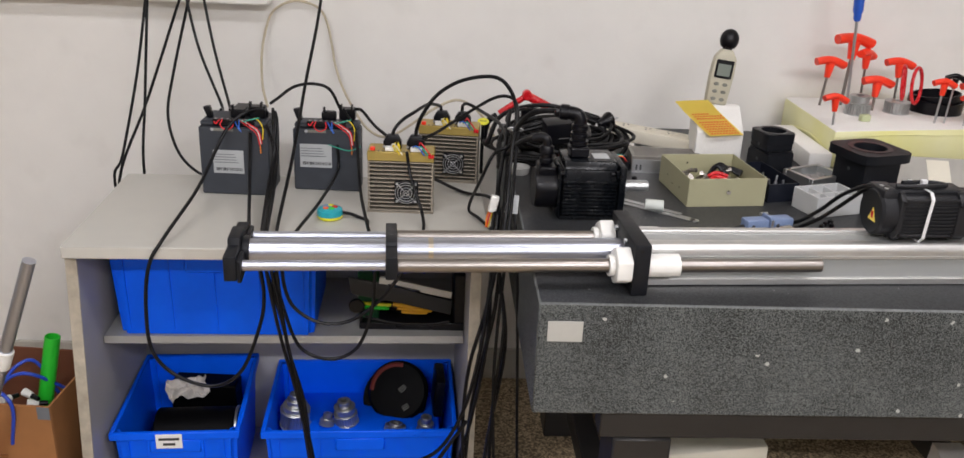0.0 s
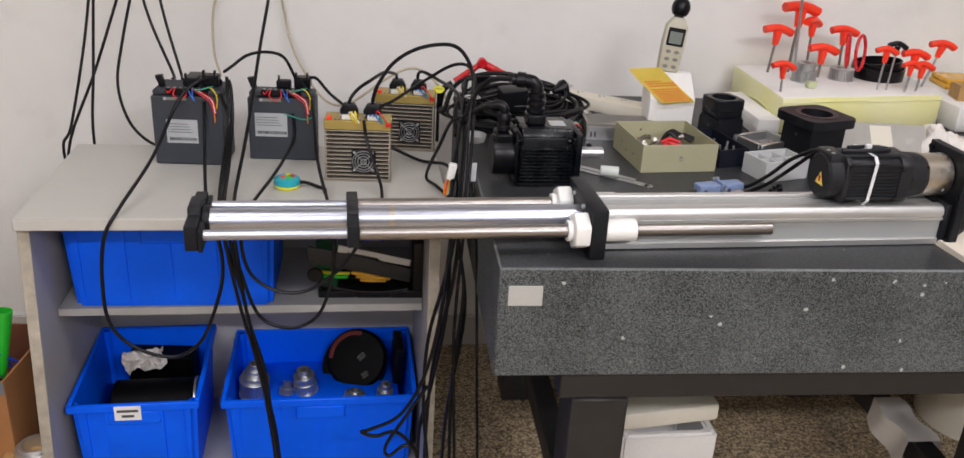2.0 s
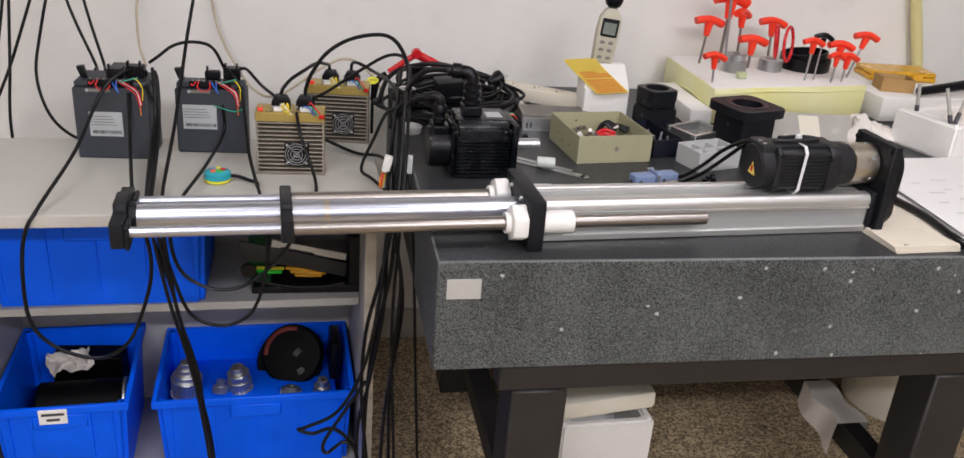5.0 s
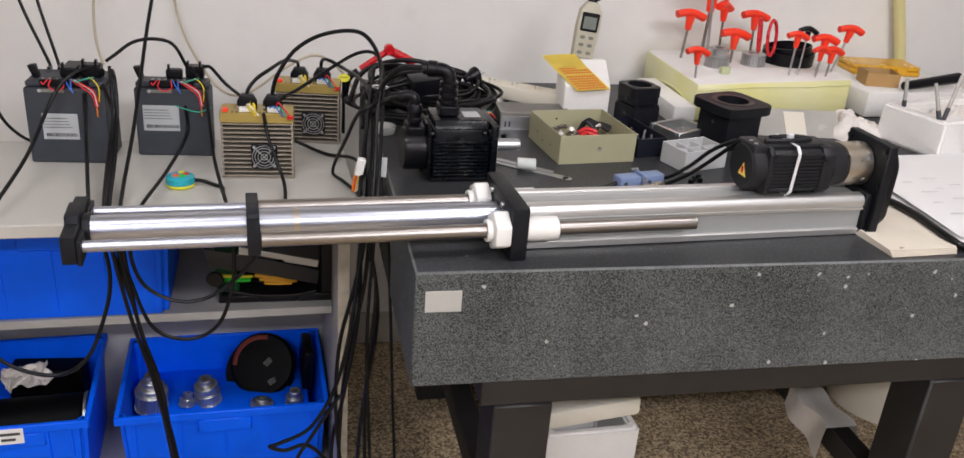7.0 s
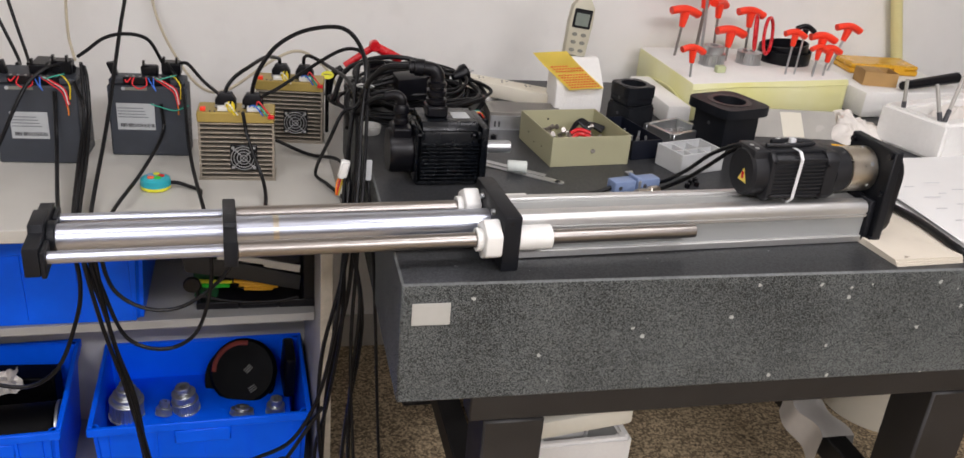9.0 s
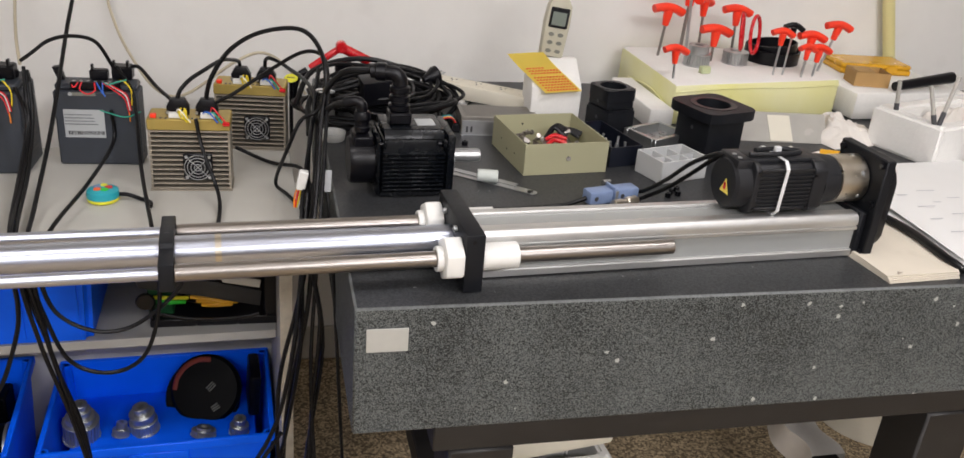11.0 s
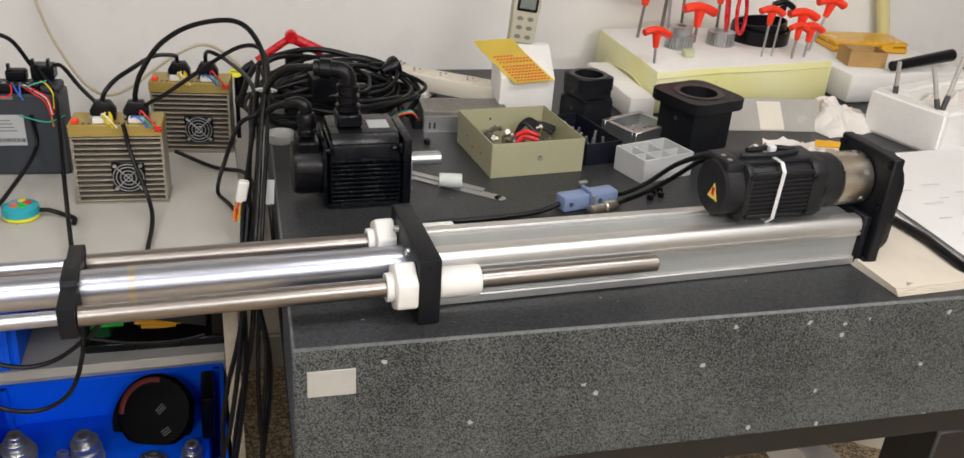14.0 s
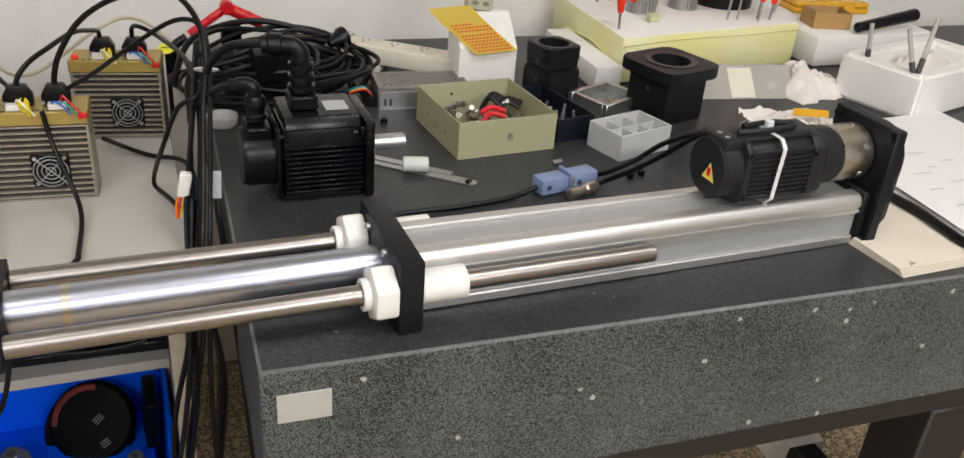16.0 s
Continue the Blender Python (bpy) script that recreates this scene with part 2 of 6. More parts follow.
def bx(x0, x1, y0, y1, z0, z1, b=0.0, seg=1):
    bm = bmesh.new()
    bmesh.ops.create_cube(bm, size=1)
    for v in bm.verts:
        v.co = ((x0 + x1) / 2 + v.co.x * (x1 - x0), (y0 + y1) / 2 + v.co.y * (y1 - y0), (z0 + z1) / 2 + v.co.z * (z1 - z0))
    if b:
        bmesh.ops.bevel(bm, geom=bm.edges[:], offset=b, segments=seg, affect="EDGES", profile=0.5)
    return bm


def between(p0, p1):
    a, d = Vector(p0), Vector(p1) - Vector(p0)
    return Matrix.Translation(a) @ d.to_track_quat("Z", "Y").to_matrix().to_4x4(), d.length


def lathe(profile, seg=24, m=None):
    """A turned body about z from (radius, height) pairs, closed at both ends."""
    bm = bmesh.new()
    rings = []
    for r, z in profile:
        rings.append([bm.verts.new((r * math.cos(2 * math.pi * i / seg), r * math.sin(2 * math.pi * i / seg), z)) for i in range(seg)])
    for a, b in zip(rings, rings[1:]):
        for i in range(seg):
            bm.faces.new((a[i], a[(i + 1) % seg], b[(i + 1) % seg], b[i]))
    if profile[0][0] > 1e-5:
        bm.faces.new(rings[0][::-1])
    if profile[-1][0] > 1e-5:
        bm.faces.new(rings[-1])
    if m is not None:
        bmesh.ops.transform(bm, matrix=m, verts=bm.verts)
    return bm


def cyl(p0, p1, r, seg=24, r2=None, b=0.0):
    m, n = between(p0, p1)
    r2 = r if r2 is None else r2
    prof = [(r, 0), (r2, n)] if not b else [(r - b, 0), (r, b), (r2, n - b), (r2 - b, n)]
    return lathe(prof, seg, m)


def hollow(p0, p1, r_out, r_in, seg=28, b=0.0008):
    """A ring or pipe with open bore."""
    m, n = between(p0, p1)
    prof = [(r_in, 0), (r_out - b, 0), (r_out, b), (r_out, n - b), (r_out - b, n), (r_in, n), (r_in, 0)]
    bm = bmesh.new()
    rings = [[bm.verts.new((r * math.cos(2 * math.pi * i / seg), r * math.sin(2 * math.pi * i / seg), z)) for i in range(seg)] for r, z in prof[:-1]]
    for k in range(len(rings)):
        a, c = rings[k], rings[(k + 1) % len(rings)]
        for i in range(seg):
            bm.faces.new((a[i], a[(i + 1) % seg], c[(i + 1) % seg], c[i]))
    bmesh.ops.transform(bm, matrix=m, verts=bm.verts)
    return bm


def prism(poly, lo, hi, axis="x", b=0.0):
    """A polygon drawn in the two other axes, drawn out from lo to hi along axis."""
    put = {"x": lambda u, v, w: (w, u, v), "y": lambda u, v, w: (u, w, v), "z": lambda u, v, w: (u, v, w)}[axis]
    bm = bmesh.new()
    a = [bm.verts.new(put(u, v, lo)) for u, v in poly]
    c = [bm.verts.new(put(u, v, hi)) for u, v in poly]
    n = len(poly)
    bm.faces.new(a[::-1])
    bm.faces.new(c)
    for i in range(n):
        bm.faces.new((a[i], a[(i + 1) % n], c[(i + 1) % n], c[i]))
    bmesh.ops.recalc_face_normals(bm, faces=bm.faces)
    if b:
        es = [e for e in bm.edges if e.calc_face_angle(0) > 0.6]
        bmesh.ops.bevel(bm, geom=es, offset=b, segments=2, affect="EDGES", profile=0.5)
    return bm


def spline(pts, res=6, closed=False):
    p = [Vector(q) for q in pts]
    n = len(p)
    out = []
    for i in range(n if closed else n - 1):
        p0 = p[(i - 1) % n] if closed or i > 0 else p[0] * 2 - p[1]
        p1, p2 = p[i], p[(i + 1) % n]
        p3 = p[(i + 2) % n] if closed or i + 2 < n else p[-1] * 2 - p[-2]
        for k in range(res):
            t = k / res
            out.append(0.5 * (2 * p1 + (p2 - p0) * t + (2 * p0 - 5 * p1 + 4 * p2 - p3) * t * t + (3 * p1 - p0 - 3 * p2 + p3) * t ** 3))
    if not closed:
        out.append(p[-1])
    return out


def tube(pts, r, seg=8, res=6, closed=False, flat=1.0):
    """A round cord along a smooth line."""
    q = spline(pts, res, closed)
    bm = bmesh.new()
    n = len(q)
    up = Vector((0.13, 0.31, 0.94)).normalized()
    rings = []
    for i in range(n):
        a = q[(i - 1) % n] if closed or i else q[0]
        c = q[(i + 1) % n] if closed or i < n - 1 else q[-1]
        d = (c - a).normalized()
        s = up - d * up.dot(d)
        if s.length < 1e-3:
            s = d.orthogonal()
        s.normalize()
        w = d.cross(s)
        up = s
        rings.append([bm.verts.new(q[i] + r * (math.cos(2 * math.pi * k / seg) * s * flat + math.sin(2 * math.pi * k / seg) * w)) for k in range(seg)])
    for i in range(n if closed else n - 1):
        a, c = rings[i], rings[(i + 1) % n]
        for k in range(seg):
            bm.faces.new((a[k], a[(k + 1) % seg], c[(k + 1) % seg], c[k]))
    if not closed:
        bm.faces.new(rings[0][::-1])
        bm.faces.new(rings[-1])
    return bm


def ring(c, r, thick, normal, seg=32, sec=8, ry=None):
    """A torus of that middle radius about the axis normal."""
    m = Matrix.Translation(c) @ Vector(normal).to_track_quat("Z", "Y").to_matrix().to_4x4()
    ry = r if ry is None else ry
    return tube([m @ Vector((r * math.cos(2 * math.pi * i / 16), ry * math.sin(2 * math.pi * i / 16), 0)) for i in range(16)], thick, sec, 3, True)


def mesh_of(name, bm, *mats, angle=38):
    bmesh.ops.recalc_face_normals(bm, faces=bm.faces)
    me = bpy.data.meshes.new(name)
    bm.to_mesh(me)
    bm.free()
    for m in mats:
        me.materials.append(m)
    me.polygons.foreach_set("use_smooth", [True] * len(me.polygons))
    me.set_sharp_from_angle(angle=radians(angle))
    return me


def merged(bms):
    if not isinstance(bms, (list, tuple)):
        return bms
    out = bmesh.new()
    for b in bms:
        add(out, b)
    return out


def part(name, bm, material, parent, label=""):
    ob = new(name, mesh_of(name, merged(bm), material))
    ob.parent = parent
    if label:
        tagged(ob, label)
    return ob


def twin(ob, m):
    """The same part again, under the same thing, at the pose m."""
    o = new(ob.name.split(".")[0], ob.data)
    o.parent = ob.parent
    o.matrix_basis = m
    return o


def thing(name, label, category, m=None, group="", kind=""):
    ob = new(name)
    ob.empty_display_size = 0.05
    if m is not None:
        ob.matrix_basis = m
    return tagged(ob, label, category, group, kind)


def solo(name, bm, material, label, category, m=None, group="", kind=""):
    ob = new(name, mesh_of(name, merged(bm), material))
    if m is not None:
        ob.matrix_basis = m
    return tagged(ob, label, category, group, kind)


def structure(name, bm, material, label=""):
    return tagged(new(name, mesh_of(name, merged(bm), material)), label, "", "", "structure")


# ---- the room ----
WALL_Y = 1.12
structure("floor", bx(-3.2, 3.4, -3.4, WALL_Y + 0.2, -0.1, 0.0), TERRAZZO, "dark speckled terrazzo floor")
structure("wall_north", bx(-3.2, 3.4, WALL_Y, WALL_Y + 0.15, 0.0, 2.8), WALL, "off-white painted plaster wall with faint smudges")
# Unseen walls close the room; their grey is chosen to cut bounced light.
structure("wall_south", bx(-3.2, 3.4, -3.4, -3.25, 0.0, 2.8), WALL_UNSEEN, "plain grey painted wall")
structure("wall_west", bx(-3.2, -3.05, -3.25, WALL_Y, 0.0, 2.8), WALL_UNSEEN, "plain grey painted wall")
structure("wall_east", bx(3.25, 3.4, -3.25, WALL_Y, 0.0, 2.8), WALL_UNSEEN, "plain grey painted wall")
structure("ceiling", bx(-3.2, 3.4, -3.4, WALL_Y + 0.15, 2.8, 2.9), CEIL, "plain white ceiling")
structure("baseboard", bx(-3.05, 3.25, WALL_Y - 0.012, WALL_Y - 0.001, 0.0, 0.1, 0.003), SKIRT, "scuffed grey skirting along the wall")
for lx, ly, watts in LAMPS:
    t = thing("ceiling_light", "white fluorescent batten light under the ceiling", "ceiling light", pose(lx, ly, 2.62), "ceiling lights")
    part("housing", bx(-0.62, 0.62, -0.13, 0.13, 0.012, 0.18, 0.01), WHITE_PL, t)
    part("diffuser", bx(-0.6, 0.6, -0.11, 0.11, 0.0, 0.010, 0.002), GLOW, t, "glowing diffuser")
structure("trim", bx(-1.3, -0.585, WALL_Y - 0.06, WALL_Y - 0.002, 1.080, 1.12, 0.004), WALL, "white painted cable duct on the wall")


# ---- granite table ----
def granite_table():
    t = thing("granite_table", "thick speckled grey granite surface plate on a black steel frame", "table", pose(0, 0, 0))
    bm = bx(0.0, 2.1, 0.0, 1.06, 0.602, 0.8, 0.003)
    # Top chamfer gets a paler stone colour as a painted edge highlight.
    for f in bm.faces:
        f.material_index = 1 if f.normal.z > 0.9 else 2 if f.normal.z > 0.3 else 0
    slab = new("slab", mesh_of("slab", bm, GRANITE_SIDE, GRANITE_TOP, mat("granite_edge_highlight", (0.12, 0.128, 0.128), 0.5, var=0.4, scale=200)))
    slab.parent = t
    tagged(slab, "granite slab with dark lapped top and sawn sides")
    part("label_plate", bx(0.0155, 0.0705, -0.0016, 0.001, 0.7345, 0.7695, 0.0006), mat("dull_plate", (0.44, 0.44, 0.41), 0.5, var=0.06, scale=60, stain=0.3), t, "blank grey maker's plate")
    part("front_beam", bx(0.12, 1.95, 0.030, 0.080, 0.537, 0.598, 0.003), STEEL_FRAME, t)
    part("rear_beam", bx(0.12, 1.95, 0.86, 0.91, 0.535, 0.598, 0.003), STEEL_FRAME, t)
    leg = part("leg", bx(-0.05, 0.05, -0.05, 0.05, 0.0, 0.534, 0.004), STEEL_FRAME, t)
    leg.matrix_basis = pose(0.195, 0.082, 0)
    for x, y in ((1.015, 0.082), (0.195, 0.86), (1.015, 0.86), (1.88, 0.082), (1.88, 0.86)):
        twin(leg, pose(x, y, 0))
    st = part("stretcher", bx(-0.025, 0.025, 0.133, 0.809, 0.18, 0.235, 0.003), STEEL_FRAME, t)
    st.matrix_basis = pose(1.015, 0, 0)
    twin(st, pose(0.195, 0, 0))
    return t


granite_table()


# ---- cabinet desk with blue crates ----
DESK = pose(-0.45, 0.363, 0.0, 0, 0, 2.0)


def cabinet_desk():
    t = thing("cabinet_desk", "worn cream-grey laminate open cabinet desk with one shelf", "desk", DESK)
    part("top", bx(-0.412, 0.405, 0.0, 0.440, 0.700, 0.725, 0.002), LAMINATE, t, "scuffed cream laminate top")
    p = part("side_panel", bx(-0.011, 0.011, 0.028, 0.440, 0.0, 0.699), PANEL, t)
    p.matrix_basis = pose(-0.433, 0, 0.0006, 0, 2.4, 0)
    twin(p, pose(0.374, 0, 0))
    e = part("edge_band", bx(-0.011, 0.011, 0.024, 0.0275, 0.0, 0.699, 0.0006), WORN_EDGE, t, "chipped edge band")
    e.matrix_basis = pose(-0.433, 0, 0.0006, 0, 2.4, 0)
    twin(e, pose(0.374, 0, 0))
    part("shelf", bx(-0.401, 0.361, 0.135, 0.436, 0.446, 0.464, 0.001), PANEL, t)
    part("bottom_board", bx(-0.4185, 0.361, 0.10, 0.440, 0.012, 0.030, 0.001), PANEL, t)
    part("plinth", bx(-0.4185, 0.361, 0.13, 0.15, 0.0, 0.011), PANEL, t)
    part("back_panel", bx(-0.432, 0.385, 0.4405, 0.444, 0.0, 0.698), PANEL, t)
    return t


cabinet_desk()


def crate_body(w, d, h, taper=0.010, wall=0.0035):
    """An open tapered tub: outer skin, inner skin and floor."""
    bm = bmesh.new()

    def loop(o, z):
        a, c = w / 2 - o, d / 2 - o
        return [bm.verts.new(p) for p in ((-a, -c, z), (a, -c, z), (a, c, z), (-a, c, z))]
    rows = [loop(taper, 0), loop(0, h), loop(wall, h), loop(taper + wall, 0.004)]
    for a, c in zip(rows, rows[1:]):
        for i in range(4):
            bm.faces.new((a[i], a[(i + 1) % 4], c[(i + 1) % 4], c[i]))
    bm.faces.new(rows[0][::-1])
    bm.faces.new(rows[-1])
    bmesh.ops.bevel(bm, geom=[e for e in bm.edges if abs(e.verts[0].co.z - e.verts[1].co.z) > h / 2], offset=0.012, segments=3, affect="EDGES")
    return bm


def crate(m, w, d, h, label):
    t = thing("crate", label, "crate", m, "blue plastic crates")
    part("tub", crate_body(w, d, h), BLUE, t)
    rim = bmesh.new()
    o, i, z0, z1 = 0.007, 0.003, h - 0.016, h + 0.003
    for x0, x1, y0, y1 in ((-w / 2 - o, w / 2 + o, -d / 2 - o, -d / 2 + i), (-w / 2 - o, w / 2 + o, d / 2 - i, d / 2 + o), (-w / 2 - o, -w / 2 + i, -d / 2 + i, d / 2 - i), (w / 2 - i, w / 2 + o, -d / 2 + i, d / 2 - i)):
        add(rim, bx(x0, x1, y0, y1, z0, z1, 0.0022))
    part("rim", rim, BLUE, t)
    r = part("rib", prism([(-d / 2 + 0.0075, 0.01), (-d / 2 + 0.012, 0.01), (-d / 2 + 0.004, h - 0.017), (-d / 2 - 0.003, h - 0.017)], -0.0025, 0.0025, "x"), BLUE, t)
    n = 5 if w > 0.35 else 4
    r.matrix_basis = pose(-w / 2 + 0.03, 0, 0)
    for k in range(1, n):
        twin(r, pose(-w / 2 + 0.03 + k * (w - 0.06) / (n - 1), 0, 0))
    if w < 0.35:
        part("grip_panel", prism([(-d / 2 + 0.0040, 0.045), (-d / 2 + 0.010, 0.045), (-d / 2 + 0.004, h - 0.0165), (-d / 2 - 0.0035, h - 0.0165)], -0.060, 0.060, "x", 0.001), BLUE, t)
    part("grip_rail", bx(-0.055, 0.055, -d / 2 - 0.006, -d / 2 + 0.006, h - 0.05, h - 0.0165, 0.003), BLUE, t)
    return t


crate(pose(-0.727, 0.619, 0.031, 0, 0, 3.4), 0.262, 0.333, 0.216, "deep bright blue plastic crate holding black housings")
crate(pose(-0.325, 0.648, 0.031, 0, 0, 2.2), 0.425, 0.310, 0.198, "bright blue plastic crate with toothed pulleys and black lids")
crate(pose(-0.622, 0.632, 0.465, 0, 0, 1.0), 0.425, 0.285, 0.200, "bright blue plastic crate pushed onto the shelf")

# ---- what lies in the cabinet ----
card = thing("label_card", "small white card label with two lines of print", "label", pose(-0.728, 0.4450, 0.229, 0, 0, 3.4))
part("card", bx(-0.028, 0.028, -0.0016, 0.0, -0.018, 0.018, 0.0006), PAPER, card)
for z, w in ((0.006, 0.044), (-0.007, 0.026)):
    part("print_bar", bx(-w / 2, w / 2, -0.0022, -0.0017, z - 0.003, z + 0.003), INK, card)
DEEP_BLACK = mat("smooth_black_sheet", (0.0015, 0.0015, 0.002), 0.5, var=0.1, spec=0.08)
h = thing("motor_housing", "black ribbed motor housing lying in the crate", "housing", pose(-0.712, 0.585, 0.105, 0, 0, 4) @ Matrix.Diagonal((1, 1.0, 0.9, 1)))
part("drum", cyl((-0.085, 0, 0.062), (0.095, 0, 0.062), 0.06, 48, None, 0.004), DEEP_BLACK, h)
part("end_ring", hollow((0.0955, 0, 0.062), (0.102, 0, 0.062), 0.062, 0.05, 32), ZINC, h)
part("foot", bx(-0.08, 0.08, -0.05, 0.05, 0.0, 0.012, 0.002), DEEP_BLACK, h)
solo("black_box", bx(-0.10, 0.06, -0.03, 0.03, 0, 0.105, 0.004), DEEP_BLACK, "black plastic box standing in the crate", "box", pose(-0.70, 0.735, 0.105, 0, 0, -3))
rag = bmesh.new()
bmesh.ops.create_grid(rag, x_segments=26, y_segments=22, size=0.5)
for v in rag.verts:
    x, y = v.co.x, v.co.y
    v.co = (x * 0.095 + 0.012 * noise.noise((y * 5, x * 3, 2.0)), y * 0.05 + 0.014 * noise.noise((x * 4, y * 2, 6.0)), 0.016 + 0.03 * noise.noise((x * 3.1, y * 3.3, 1.0)) + 0.035 * abs(noise.noise((x * 5, y * 4, 4.0))) - 0.02 * (x * x + y * y))
solo("crumpled_bag", rag, CLOTH, "crumpled white plastic bag over the housing", "bag", pose(-0.752, 0.68, 0.212, 42, 0, 14))
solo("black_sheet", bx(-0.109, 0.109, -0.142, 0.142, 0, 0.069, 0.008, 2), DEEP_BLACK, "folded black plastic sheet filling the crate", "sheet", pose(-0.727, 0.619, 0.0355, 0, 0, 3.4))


def pulley(m, r, h, steps, label):
    """A toothed belt pulley with hub steps and a bored end."""
    t = thing("pulley", label, "pulley", m, "toothed pulleys")
    z = 0.0
    tooth = bmesh.new()
    n = 26
    poly = []
    for k in range(n):
        a = 2 * math.pi * k / n
        for da, rr in ((-0.32, r * 0.89), (-0.22, r), (0.22, r), (0.32, r * 0.89)):
            poly.append((rr * math.cos(a + da * 2 * math.pi / n), rr * math.sin(a + da * 2 * math.pi / n)))
    add(tooth, prism(poly, 0.002, h, "z"))
    part("toothed_rim", tooth, CAST_ALU, t)
    part("flange", lathe([(r * 1.06, 0), (r * 1.06, 0.002)], 32), CAST_ALU, t)
    z = h
    for i, (rr, hh) in enumerate(steps):
        part("hub", hollow((0, 0, z), (0, 0, z + hh), rr, rr * 0.45, 28), CAST_ALU, t)
        z += hh
    return t


pulley(pose(-0.488, 0.635, 0.152, 6, 4, 0), 0.035, 0.042, [(0.036, 0.003), (0.029, 0.014), (0.02, 0.016), (0.014, 0.014)], "tall stepped aluminium toothed pulley in the crate")
pulley(pose(-0.365, 0.645, 0.152, 4, -5, 0), 0.0285, 0.024, [(0.029, 0.003), (0.025, 0.016), (0.026, 0.003), (0.016, 0.016)], "stepped aluminium toothed pulley in the crate")
pulley(pose(-0.412, 0.630, 0.152, -14, 8, 0), 0.017, 0.014, [(0.016, 0.002), (0.011, 0.014)], "small aluminium toothed pulley in the crate")
pulley(pose(-0.174, 0.615, 0.152, 5, 5, 0), 0.020, 0.02, [(0.018, 0.002), (0.013, 0.016)], "small steel toothed pulley beside black lids")
pulley(pose(-0.246, 0.610, 0.154, -16, 8, 0), 0.025, 0.012, [(0.016, 0.006)], "flat toothed pulley tilted in the crate")
solo("packing", bx(-0.185, 0.185, -0.13, 0.13, 0.0, 0.115, 0.01, 2), BLUE, "blue plastic packing under the pulleys", "packing", pose(-0.325, 0.655, 0.036, 0, 0, 2.2))
lid = thing("round_cover", "round black cover leaning in the crate with a red-brown rim", "cover", pose(-0.243, 0.712, 0.198, 56, 0, -14) @ Matrix.Diagonal((1.08, 1.08, 1.08, 1)))
part("disc", lathe([(0.03, 0.012), (0.064, 0.010), (0.07, 0.004), (0.07, -0.006), (0.06, -0.012)], 36), DEEP_BLACK, lid)
part("rim_band", tube([(0.060 * math.cos(a), 0.060 * math.sin(a), 0.0115) for a in (1.5, 1.85, 2.2, 2.55, 2.9, 3.25)], 0.0055, 8, flat=0.5), mat("rust_red_band", (0.16, 0.02, 0.01), 0.55, var=0.2), lid)
part("back_flange", lathe([(0.03, -0.014), (0.074, -0.015), (0.076, -0.020), (0.06, -0.026)], 36, pose(-0.010, -0.016, 0)), DEEP_BLACK, lid)
for k in range(3):
    part("print_bar", bx(-0.009, 0.009, 0.004 - k * 0.0045, 0.0055 - k * 0.0045, 0.0125, 0.0131), GREY_KEY, lid).matrix_basis = pose(0.012, 0.006, 0, 0, 0, 52)
    part("print_bar", bx(-0.008, 0.008, 0.004 - k * 0.0045, 0.0055 - k * 0.0045, 0.0125, 0.0131), GREY_KEY, lid).matrix_basis = pose(0.026, -0.034, 0, 0, 0, 40)
solo("black_cover", bx(-0.012, 0.012, -0.05, 0.05, 0, 0.10, 0.006, 2), BLACK_PL, "narrow black plastic cover standing in the crate", "cover", pose(-0.147, 0.715, 0.152, 0, 4, 4))

tb = thing("tool_case", "open black plastic tool case with yellow-handled tools on the shelf", "tool case", pose(-0.21, 0.55, 0.4645))
part("base_tray", [bx(-0.112, 0.119, -0.012, 0.17, 0.0, 0.006, 0.002), bx(-0.112, -0.030, -0.016, -0.0125, 0.0, 0.016, 0.002), bx(-0.0295, 0.045, -0.014, -0.0125, 0.0, 0.010, 0.002), bx(0.0455, 0.119, -0.016, -0.0125, 0.0, 0.018, 0.002), bx(-0.112, -0.106, -0.012, 0.17, 0.0065, 0.045, 0.002)], BLACK_PL, tb)
part("lid_panel", prism([(-0.136, 0.1245), (-0.05, 0.107), (0.091, 0.0705), (0.087, 0.0375), (-0.02, 0.063), (-0.129, 0.0835)], -0.014, -0.008, "y", 0.002), mat("dark_slate_lid", (0.014, 0.016, 0.020), 0.5), tb, "dark slate lid hanging half open")
part("white_strip", prism([(-0.067, 0.1295), (0.090, 0.0955), (0.087, 0.0800), (0.020, 0.0940), (0.019, 0.0990), (-0.048, 0.1130), (-0.050, 0.110), (-0.069, 0.1130)], -0.0195, -0.0145, "y", 0.001), mat("grey_white_card", (0.55, 0.55, 0.52), 0.6, var=0.05), tb, "grey-white card strip")
part("side_block", bx(0.092, 0.121, -0.012, 0.15, 0.0065, 0.135, 0.005), BLACK_PL, tb)
part("hinge_bar", tube([(-0.10, -0.020, 0.034), (-0.05, -0.021, 0.022), (0.0, -0.021, 0.017), (0.05, -0.021, 0.019), (0.085, -0.020, 0.026)], 0.0035, 8), BLACK_PL, tb)
part("clasp", cyl((-0.118, -0.016, 0.055), (-0.118, -0.008, 0.055), 0.017, 24, None, 0.002), BLACK_PL, tb)
